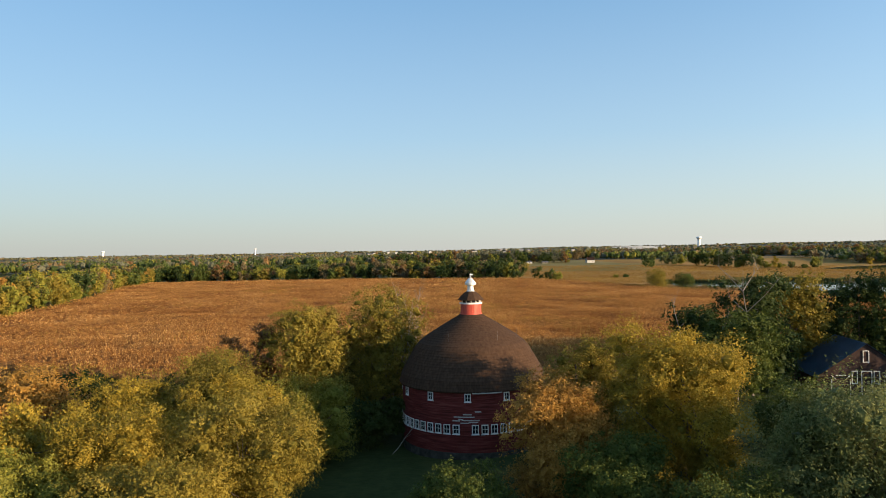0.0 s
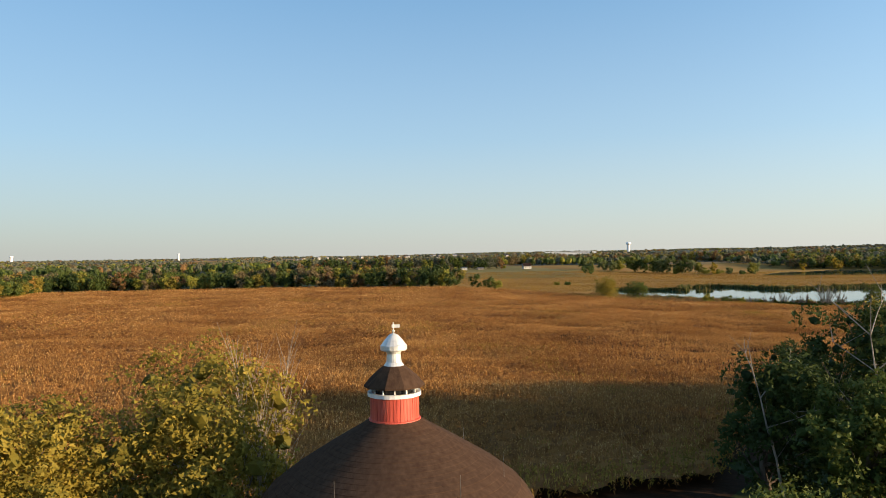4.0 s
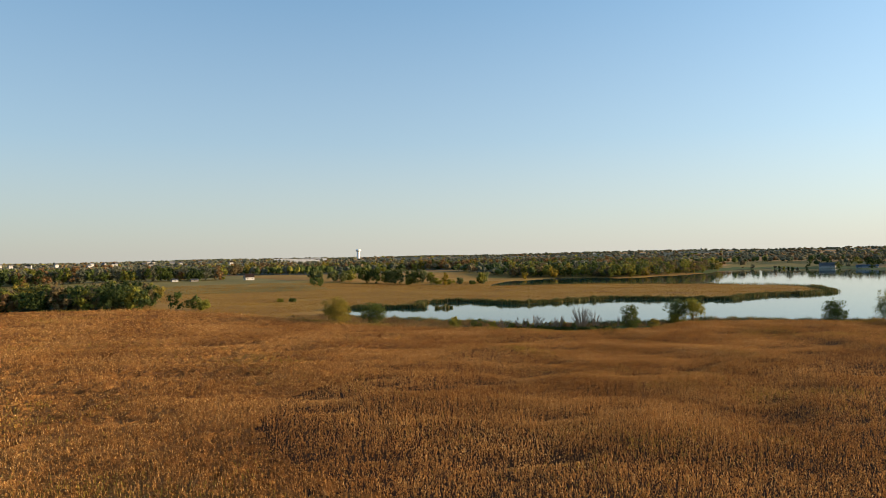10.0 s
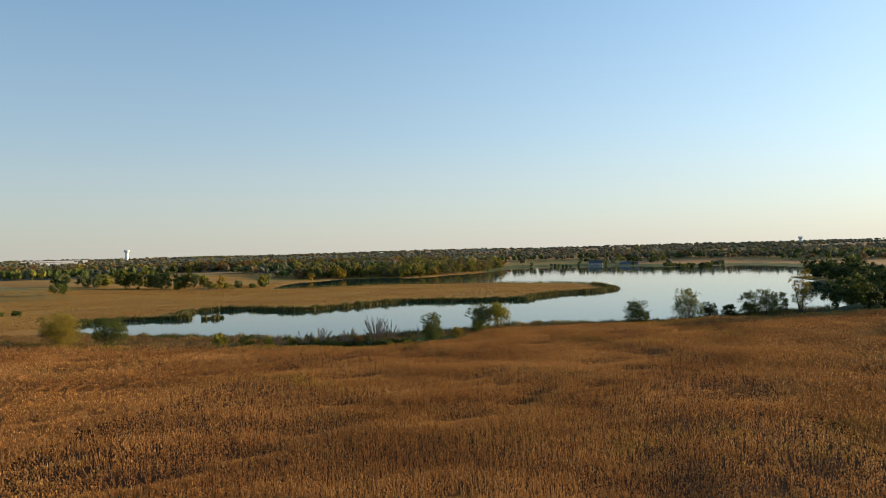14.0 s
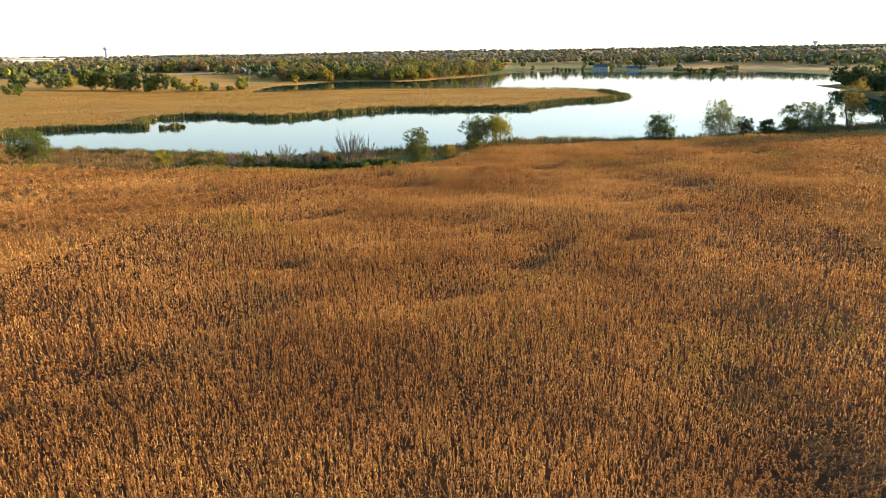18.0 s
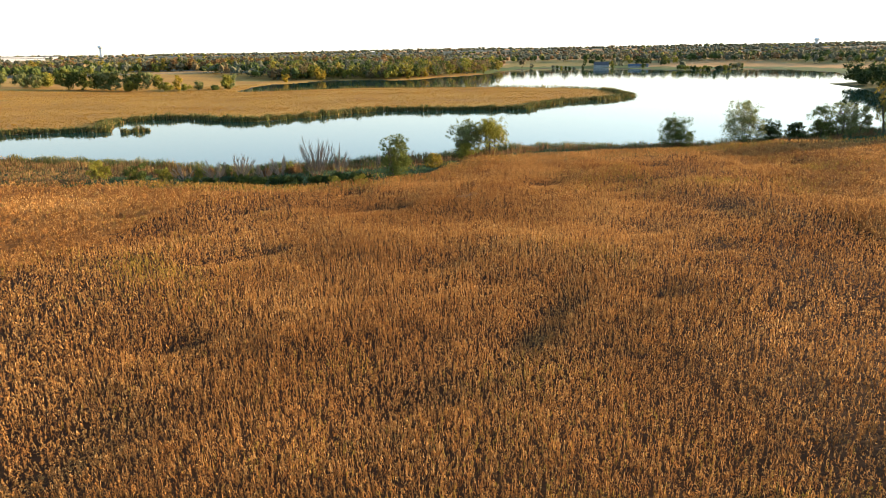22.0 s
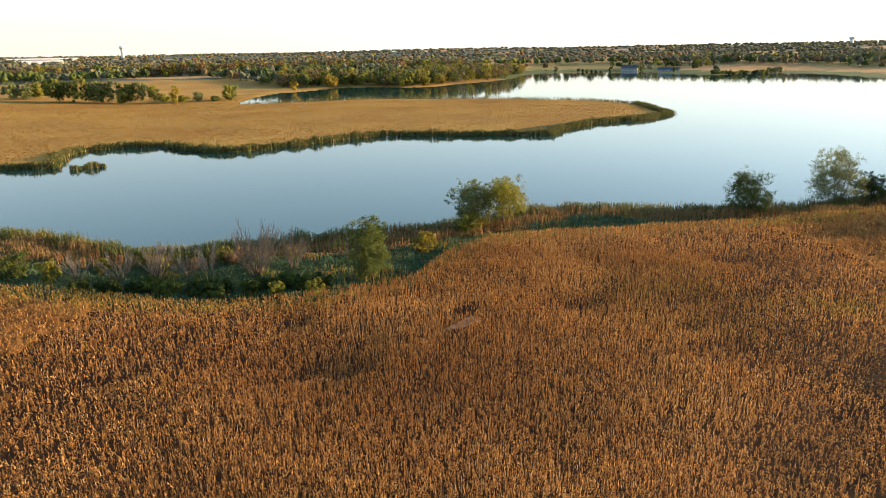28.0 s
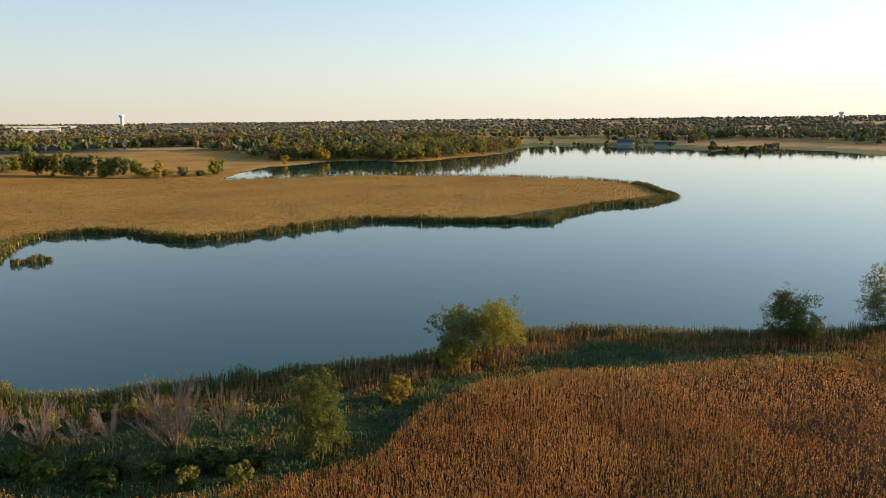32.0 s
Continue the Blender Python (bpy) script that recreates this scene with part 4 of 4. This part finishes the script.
wood("marsh_bushes", "green bushes scattered over the marsh", SINGLE, ["green", "olive", "green"], 0.6, 24, 16, 18)
wood("yellow_trees", "bright yellow trees on the marsh and far shore", [(378, 827, 15, 5), (598, 938, 20, 8), (604, 936, 14, 6), (706, 866, 15, 4), (540, 915, 10, 5), (330, 1015, 9, 5)], ["yellow"], 0.7, 30, 18, 16)
NORTH = strip([(-100, 1015), (40, 1050), (140, 1060), (200, 1075)], 11, 80, 19, 7.5, 8, 0.5)
wood("woodland_5", "far woods beyond the pasture", NORTH, ["dark", "hazed", "rust", "olive", "green", "hazed"], 1.1, 16, 12, 17)
BAND = strip([(200, 1330), (380, 1400), (520, 1370), (640, 1300), (760, 1240), (900, 1180), (1010, 1130)], 12, 70, 20, 8, 9, 0.5)
wood("woodland_6", "far rusty woods behind the marsh", BAND, ["rust", "umber", "gold", "umber", "green", "hazed", "rust", "olive"], 1.1, 20, 12, 19)
SPIT = strip([(1185, 690), (1110, 705), (1060, 737)], 9, -1, 8, 5.5, 10) + strip([(1290, 960), (1310, 900), (1290, 850)], 13, 30, 15, 7, 11) + [(1140, 1010 - i * 9, 5, 2.5) for i in range(6)] + [(1190, 978, 15, 5), (1222, 962, 17, 5), (1232, 946, 15, 5), (1180, 918, 10, 5), (1172, 908, 8, 5), (1205, 915, 12, 5), (1120, 1042, 9, 5), (1160, 960, 9, 4), (1212, 838, 10, 6), (1150, 838, 8, 5)]
wood("lakeside_trees", "trees and bushes about the lakeside houses", SPIT, ["olive", "green", "dark", "hazed"], 0.9, 18, 14, 20)


BALL = bmesh.new()
bmesh.ops.create_icosphere(BALL, subdivisions=2, radius=1.0)
BALL.verts.ensure_lookup_table()
BALL_V = np.array([v.co[:] for v in BALL.verts])
BALL_T = np.array([[v.index for v in f.verts] for f in BALL.faces if f.calc_center_median().z > -0.45])
BALL.free()


def far_woods():
    """The far woods: one uneven crown after another, wider set the farther off, with fields left open between."""
    rng = np.random.default_rng(21)
    species = list(LEAVES)
    chunks = []
    for r0, r1, side, back, rad, tall, ball, faces, fuzz in ((1120, 1750, 11, 24, 6.4, 15, BALL_V, BALL_T, 30), (1750, 2600, 11, 60, 7.5, 12, ICO_V, ICO_T, 9), (2600, 4750, 14, 160, 10, 12, ICO_V, ICO_T, 3)):
        n = int((r1 * r1 - r0 * r0) * 1.2217 / (side * back))
        q, a = np.sqrt(rng.uniform(r0 ** 2, r1 ** 2, n)), np.radians(rng.uniform(-50, 90, n))
        x, y = q * np.sin(a), q * np.cos(a)
        d = lake_side(x, y)
        bare = (wobble(x, y, 260) > 0.55) | (d < 25) | ((x > 860) & (q < 2000) & (d < 190) & (rng.uniform(0, 1, n) > 0.05)) | ((x > 0) & (x < 560) & (y < 1250))
        x, y = x[~bare], y[~bare]
        n = len(x)
        h = tall * rng.uniform(0.65, 1.12, n) + wobble(x, y, 90)
        wide = rad * rng.uniform(0.7, 1.25, n)
        v = ball[None] * rng.uniform(0.5, 0.92, (n, len(ball), 1)) * np.stack([wide, wide, h * 0.5], 1)[:, None]
        v = v + np.stack([x, y, land(x, y) + h * 0.52], 1)[:, None]
        t = faces[None] + (np.arange(n) * len(ball))[:, None, None]
        pick = wobble(x, y, 130) * 0.7 + rng.normal(0, 0.6, n)
        kind = np.where(pick > 1.1, species.index("rust"), np.where(pick > 0.55, species.index("umber"), np.where(pick < -1.1, species.index("olive"), np.where((pick < -0.3) & (r0 < 1700), species.index("green"), np.where((pick < 0.2) & (r0 < 1700), species.index("dark"), species.index("hazed"))))))
        tone = np.repeat(rng.uniform(0, 0.6, n), len(faces)) + rng.uniform(0, 0.35, n * len(faces))
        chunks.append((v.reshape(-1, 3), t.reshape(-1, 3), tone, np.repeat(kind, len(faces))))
        if fuzz:
            v, f, k = leaf_cloud(np.zeros((n, 3)), np.ones(n), fuzz, 0.2, rng)
            v = v.reshape(n, -1, 3) * np.stack([wide, wide, h * 0.5], 1)[:, None] + np.stack([x, y, land(x, y) + h * 0.54], 1)[:, None]
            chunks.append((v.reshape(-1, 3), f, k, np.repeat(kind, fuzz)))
    V, T, K, I = gather(chunks)
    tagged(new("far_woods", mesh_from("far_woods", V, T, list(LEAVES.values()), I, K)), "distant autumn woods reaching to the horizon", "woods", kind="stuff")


far_woods()

# ---- the round barn ----
M_SIDING = plain_material("faded_red_siding", [(0.075, 0.016, 0.014), (0.13, 0.026, 0.021), (0.19, 0.05, 0.042)], 1.2, 0.8, 0, 0.4, (0.5, 0.5, 6))
M_CUPOLA = plain_material("red_boards", [(0.38, 0.05, 0.03), (0.5, 0.07, 0.04), (0.56, 0.10, 0.06)], 1.5, 0.6, 0, 0.3, (3, 3, 0.5))
M_SHINGLE = plain_material("brown_shingles", [(0.042, 0.024, 0.016), (0.056, 0.033, 0.021), (0.07, 0.042, 0.027)], 1.8, 1.0, 0, 0.45, (2.2, 2.2, 0.7))
M_WHITE = plain_material("white_paint", [(0.5, 0.48, 0.45), (0.64, 0.62, 0.58), (0.74, 0.72, 0.69)], 3.0, 0.7)
M_ZINC = plain_material("pale_zinc", [(0.5, 0.5, 0.48), (0.66, 0.65, 0.62), (0.75, 0.74, 0.7)], 2.0, 0.4, 0.3)
M_GLASS = plain_material("dark_window_glass", [(0.01, 0.011, 0.012), (0.016, 0.017, 0.018), (0.022, 0.024, 0.026)], 2.0, 0.08)
# foundation stone darkened: deep shade at the barn's foot put into its colour
M_SHADESTONE = plain_material("shade_dark_stone", [(0.035, 0.034, 0.028), (0.06, 0.056, 0.046), (0.09, 0.084, 0.07)], 1.5, 0.9, 0, 0.6)
M_BAREBOARD = plain_material("bare_weathered_board", [(0.3, 0.26, 0.23), (0.42, 0.38, 0.34), (0.5, 0.46, 0.42)], 2.0, 0.8, 0, 0.2, (1, 1, 6))
M_STONE = plain_material("field_stone", [(0.12, 0.11, 0.10), (0.2, 0.18, 0.16), (0.28, 0.26, 0.23)], 1.5, 0.9, 0, 0.6)
M_DARKIRON = plain_material("dark_iron", [(0.08, 0.075, 0.07), (0.12, 0.11, 0.10), (0.17, 0.15, 0.13)], 3.0, 0.6, 0.4)
BX, BY, BR = 2.7, 85.0, 8.05
BZ = ground_at(BX, BY)
EAVE = 10.1 - BZ
barn = thing("round_barn", BX, BY, BZ, "red round wooden barn with brown domed shingle roof and cupola", "barn")

bm = bmesh.new()
ring_shell(bm, [(BR - 0.3, -0.3), (BR + 0.06, -0.3), (BR + 0.06, 0.6), (BR - 0.3, 0.6)], 96)
part("foundation", bm, M_SHADESTONE, barn, "field-stone foundation coloured dark for its shade")
bm = bmesh.new()
courses = 38
prof = []
for i in range(courses):
    h0, h1 = 0.6 + (EAVE - 0.6) * i / courses, 0.6 + (EAVE - 0.6) * (i + 0.93) / courses
    prof += [(BR + 0.022, h0), (BR, h1)]
ring_shell(bm, prof + [(BR - 0.25, EAVE), (BR - 0.25, 0.6)], 96)
part("wall", bm, M_SIDING, barn, "weathered red lap siding")
ROOF = [(BR + 0.28, EAVE - 0.2), (BR + 0.36, EAVE - 0.05), (BR + 0.1, EAVE + 0.95), (7.45, EAVE + 2.25), (6.82, EAVE + 3.3), (6.5, EAVE + 3.85), (6.12, EAVE + 4.3), (4.95, EAVE + 5.18), (3.1, EAVE + 6.32), (1.75, EAVE + 7.1), (1.2, EAVE + 7.45)]
bm = bmesh.new()
pts = []
for (r0, h0), (r1, h1) in zip(ROOF, ROOF[1:]):
    n = max(1, int(math.hypot(r1 - r0, h1 - h0) / 0.3))
    for i in range(n):
        f = i / n
        pts += [(r0 + (r1 - r0) * f + 0.025, h0 + (h1 - h0) * f), (r0 + (r1 - r0) * (f + 0.9 / n), h0 + (h1 - h0) * (f + 0.9 / n))]
ring_shell(bm, [(BR - 0.2, EAVE - 0.25)] + pts + [ROOF[-1]], 96)
part("roof", bm, M_SHINGLE, barn, "dark brown shingled dome roof")


def barn_window(a, h, w, tall, panes):
    """A framed window set into the round wall at the bearing a."""
    bmf = bmesh.new()
    t = 0.09
    rim = []
    for y in (-0.05, 0.05):
        for k in (0, t):
            rim.append([bmf.verts.new((sx * (w / 2 + t / 2 - k), y, sz * (tall / 2 + t / 2 - k))) for sx, sz in ((-1, -1), (1, -1), (1, 1), (-1, 1))])
    for p, q in ((rim[0], rim[1]), (rim[1], rim[3]), (rim[3], rim[2]), (rim[2], rim[0])):
        for i in range(4):
            j = (i + 1) % 4
            bmf.faces.new((p[i], p[j], q[j], q[i]))
    bmesh.ops.recalc_face_normals(bmf, faces=bmf.faces)
    win = part("window", bmf, M_WHITE, barn, "white-framed window")
    win.matrix_basis = pose((BR + 0.06) * math.cos(a), (BR + 0.06) * math.sin(a), h, 0, 0, math.degrees(a) - 90)
    for name, mat, bx, bz, sx, sy, sz in (("pane", M_GLASS, 0, 0, w - 0.08, 0.03, tall - 0.08), ("sill", M_WHITE, 0, -tall / 2 - 0.085, w + 0.2, 0.16, 0.07),
                                          ("muntin", M_WHITE, 0, 0, w - 0.09, 0.055, 0.045), ("mullion", M_WHITE, 0, 0, 0.045, 0.06, tall - 0.09)):
        bmg = bmesh.new()
        box(bmg, bx, 0, bz, sx, sy, sz)
        part(name, bmg, mat, win, "dark glass pane" if name == "pane" else "")


for i in range(50):
    if i != 36:
        barn_window(math.radians(i * 7.2 + 3.4), 6.05 - BZ, 0.64, 0.9, 2)
for i in range(12):
    barn_window(math.radians(i * 30 + 24.5), EAVE - 0.72, 0.58, 0.78, 2)
for a, h, w in ((-98.5, 7.35, 2.2), (-96, 7.62, 0.9), (-93.5, 7.0, 1.9), (-104.5, 6.95, 0.8), (-98, 6.72, 0.9), (-101, 7.1, 0.5), (-91.5, 6.8, 1.0), (-88, 7.9, 0.7)):     # bare boards where the paint is gone
    bm = bmesh.new()
    ring_shell(bm, [(BR + 0.02, h - BZ - 0.06), (BR + 0.05, h - BZ - 0.05), (BR + 0.05, h - BZ + 0.05), (BR + 0.02, h - BZ + 0.06)], 6, radians(a) - w / 2 / BR, radians(a) + w / 2 / BR)
    part("bare_board", bm, M_BAREBOARD, barn, "pale unpainted siding board")
bm = bmesh.new()
ring_shell(bm, [(BR + 0.3, EAVE - 0.28), (BR + 0.36, EAVE - 0.28), (BR + 0.36, EAVE - 0.16), (BR + 0.3, EAVE - 0.16)], 14, radians(-92), radians(-70))
part("fascia", bm, M_BAREBOARD, barn, "pale fascia strip under the eave")

CUP = EAVE + 7.4
bm = bmesh.new()
n = 44
for i in range(n):
    a = 6.2832 * i / n
    box(bm, 1.17 * math.cos(a), 1.17 * math.sin(a), CUP + 0.62, 0.06, 0.15, 1.25, math.degrees(a))
ring_shell(bm, [(1.15, CUP - 0.1), (1.15, CUP + 1.25)], 32)
drum = part("cupola_drum", bm, M_CUPOLA, barn, "bright red board drum")
bm = bmesh.new()
ring_shell(bm, [(1.24, CUP - 0.12), (1.3, CUP - 0.12), (1.28, CUP + 0.06), (1.2, CUP + 0.08)], 32)
part("base_trim", bm, M_CUPOLA, barn)
bm = bmesh.new()
ring_shell(bm, [(1.15, CUP + 1.18), (1.32, CUP + 1.18), (1.32, CUP + 1.36), (1.15, CUP + 1.36)], 32)
part("cupola_band", bm, M_WHITE, barn, "white trim band")
# near-black drum behind the posts, standing for shade inside the vent
bm = bmesh.new()
ring_shell(bm, [(0.95, CUP + 1.3), (0.95, CUP + 1.7)], 24)
part("vent_shade", bm, M_GLASS, barn, "dark drum standing for the shaded vent opening")
for i in range(12):
    bm = bmesh.new()
    box(bm, 0, 0, 0, 0.07, 0.07, 0.4)
    p = part("post", bm, M_WHITE, barn)
    p.matrix_basis = pose(1.12 * math.cos(i * 0.5236), 1.12 * math.sin(i * 0.5236), CUP + 1.5, 0, 0, i * 30)
bm = bmesh.new()
ring_shell(bm, [(1.0, CUP + 1.6), (1.5, CUP + 1.62), (1.5, CUP + 1.7), (1.15, CUP + 2.1), (0.8, CUP + 2.42), (0.52, CUP + 2.62), (0.4, CUP + 2.66)], 10)
part("cupola_roof", bm, M_SHINGLE, barn, "small brown faceted roof")
bm = bmesh.new()
ring_shell(bm, [(0.55, CUP + 2.5), (0.5, CUP + 2.62), (0.38, CUP + 2.8), (0.34, CUP + 3.2), (0.4, CUP + 3.34), (0.62, CUP + 3.36), (0.66, CUP + 3.42), (0.66, CUP + 3.62), (0.6, CUP + 3.66), (0.46, CUP + 3.86), (0.22, CUP + 4.12), (0.06, CUP + 4.2)], 20)
part("ventilator", bm, M_ZINC, barn, "pale metal ventilator with wide collar")
bm = bmesh.new()
ring_shell(bm, [(0.03, CUP + 4.0), (0.02, CUP + 4.75)], 8)
bmesh.ops.create_icosphere(bm, subdivisions=1, radius=0.09, matrix=pose(0, 0, CUP + 4.3))
box(bm, 0.12, 0, CUP + 4.55, 0.4, 0.02, 0.16)
part("weather_vane", bm, M_ZINC, barn, "small metal weather vane")
for a in (-20, 45, 110, 175, 240, 300):
    bm = bmesh.new()
    ring_shell(bm, [(0.016, 0.0), (0.01, 1.2)], 6)
    p = part("lightning_rod", bm, M_DARKIRON, barn)
    p.matrix_basis = pose(5.4 * math.cos(radians(a)), 5.4 * math.sin(radians(a)), EAVE + 4.7)

# ---- far buildings ----
M_TOWER = plain_material("white_tower_paint", [(0.7, 0.68, 0.66), (0.78, 0.76, 0.74), (0.82, 0.8, 0.78)], 0.05, 0.5)
M_WALLFAR = plain_material("pale_cladding", [(0.6, 0.58, 0.55), (0.72, 0.7, 0.67), (0.8, 0.78, 0.75)], 0.05, 0.6)
M_WALLTOWN = plain_material("weathered_pale_walls", [(0.3, 0.29, 0.27), (0.38, 0.37, 0.35), (0.45, 0.44, 0.42)], 0.05, 0.7)
M_ROOFBLUE = plain_material("blue_metal_roof", [(0.035, 0.08, 0.13), (0.05, 0.105, 0.17), (0.065, 0.13, 0.2)], 0.8, 0.45, 0.2)
M_ROOFGREY = plain_material("grey_shingles", [(0.10, 0.11, 0.12), (0.15, 0.16, 0.18), (0.2, 0.21, 0.22)], 0.8, 0.8)
M_DARKWOOD = plain_material("dark_barn_boards", [(0.03, 0.02, 0.018), (0.05, 0.032, 0.028), (0.08, 0.05, 0.04)], 1.2, 0.9, 0, 0.4, (1, 1, 0.3))


def water_tower(x, y, tip, tank, label):
    z = ground_at(x, y)
    h = tip - z
    root = thing("water_tower", x, y, z, label, "water tower")
    b = bmesh.new()
    ring_shell(b, [(tank * 0.66, -3), (tank * 0.58, h - tank * 1.3), (tank * 0.66, h - tank * 0.95)], 24)
    part("column", b, M_TOWER, root)
    b = bmesh.new()
    ring_shell(b, [(tank * 0.55, h - tank), (tank * 0.85, h - tank * 0.8), (tank, h - tank * 0.55), (tank, h - tank * 0.25), (tank * 0.8, h - tank * 0.06), (0.1, h + tank * 0.04)], 32)
    part("tank", b, M_TOWER, root, "wide white steel tank")


water_tower(1257, 3565, 84, 13, "white water tower rising over distant woods")
water_tower(3660, 1463, 66, 12, "pale water tower on the horizon")
water_tower(-1900, 3900, 72, 10, "pale water tower on the horizon")
water_tower(-1060, 3900, 70, 7, "slim pale tower on the horizon")
water_tower(2950, 2900, 58, 6, "slim pale tower on the horizon")


def house(x, y, w, d, h, roof_h, wall, roof, label, turn=0.0, lift=0.0, category="house"):
    root = thing(category.replace(" ", "_"), x, y, ground_at(x, y) + lift, label, category, turn=turn)
    b = bmesh.new()
    box(b, 0, 0, h / 2 - 0.5, w, d, h + 1)
    part("wall", b, wall, root)
    b = bmesh.new()
    e = 0.35
    lo = [b.verts.new(p) for p in ((-w / 2 - e, -d / 2 - e, h - 0.1), (w / 2 + e, -d / 2 - e, h - 0.1), (w / 2 + e, d / 2 + e, h - 0.1), (-w / 2 - e, d / 2 + e, h - 0.1))]
    hi = [b.verts.new(p) for p in ((-w / 2 - e, 0, h + roof_h), (w / 2 + e, 0, h + roof_h))]
    b.faces.new((lo[0], lo[1], hi[1], hi[0]))
    b.faces.new((lo[2], lo[3], hi[0], hi[1]))
    b.faces.new(lo[::-1])
    bmesh.ops.solidify(b, geom=list(b.faces), thickness=0.12)
    part("roof", b, roof, root)
    for sx in (-1, 1):
        b = bmesh.new()
        g = [b.verts.new((sx * w / 2 + o, q, r)) for o in (0, -sx * 0.15) for q, r in ((-d / 2, h - 0.05), (d / 2, h - 0.05), (0, h + roof_h * 0.97))]
        b.faces.new(g[:3])
        b.faces.new(g[3:][::-1])
        for m, n in ((0, 1), (1, 2), (2, 0)):
            b.faces.new((g[m], g[m + 3], g[n + 3], g[n]))
        bmesh.ops.recalc_face_normals(b, faces=b.faces)
        part("gable", b, wall, root)
    for sx in (-1, 1):
        for k in range(max(1, int(w / 5))):
            b = bmesh.new()
            box(b, -w / 2 + (k + 0.5) * w / max(1, int(w / 5)), sx * (d / 2 + 0.02), h * 0.55, 1.0, 0.08, 1.2)
            part("window", b, M_GLASS, root, "dark window")
    return root


shed = house(60.4, 109.8, 11, 13.4, 3.4, 4.8, M_DARKWOOD, M_ROOFBLUE, "dark wooden shed with a blue metal roof and white trim", 82, 0.0, "shed")
for off, z0, z1, w, cut in ((0.1, 5.5, 7.1, 0.75, 0), (1.65, 2.4, 4.2, 0.7, 0), (-1.3, 2.4, 4.2, 0.75, 0), (0.05, 0.0, 4.2, 1.35, 0), (3.5, 0.0, 3.6, 2.5, 0.6), (-3.6, 0.0, 3.6, 2.6, 0.6)):
    bm = bmesh.new()
    for sy in (-1, 1):
        box(bm, -5.56, off + sy * w / 2, (z0 + z1 - cut) / 2, 0.1, 0.1, z1 - z0 - cut)
        if cut:
            bmesh.ops.create_cube(bm, size=1.0, matrix=pose(-5.56, off + sy * (w / 2 - cut / 2), z1 - cut / 2, -45 * sy, 0, 0) @ Matrix.Diagonal((0.1, 0.1, cut * 1.42, 1)))
    box(bm, -5.56, off, z1, 0.1, w + 0.1 - 2 * cut, 0.1)
    if z0 > 0:
        box(bm, -5.56, off, z0, 0.1, w + 0.1, 0.1)
    part("opening_trim", bm, M_WHITE, shed, "white painted trim")
house(203, 1020, 11, 8, 3.6, 4.5, M_WALLTOWN, M_DARKWOOD, "white farm barn with a dark roof by the far woods", 8, 0, "barn")
house(118, 1035, 7, 6, 2.4, 1.6, M_WALLTOWN, M_ROOFGREY, "small white house by the far woods", 4)
house(140, 1032, 9, 7, 2.2, 1.2, M_STONE, M_ROOFGREY, "low white shed by the far woods", 4, 0, "shed")
house(1200, 950, 26, 14, 3.6, 5.5, M_WALLTOWN, M_ROOFGREY, "large grey-roofed lakeside house", 121)
house(1175, 862, 32, 12, 3, 3.2, M_WALLTOWN, M_ROOFBLUE, "long blue-roofed lakeside building", 121)
house(690, 2560, 120, 60, 9, 1.0, M_WALLFAR, M_ROOFGREY, "long white factory on the plain", -15, 2, "factory")
house(830, 3100, 220, 60, 10, 1.0, M_WALLFAR, M_ROOFGREY, "long white warehouse on the plain", -15, 3, "warehouse")

# the far town on its hillside
first = tagged(house(-150, 2720, 12, 9, 10, 4, M_WALLTOWN, M_ROOFGREY, "pale house on a distant wooded hill", 10), group="houses of the far town")
rng = np.random.default_rng(31)
for i in range(22):
    x, y = rng.uniform(-330, 520), rng.uniform(2450, 3100)
    copy_thing(first, pose(x, y, ground_at(x, y), 0, 0, rng.uniform(-40, 40)))
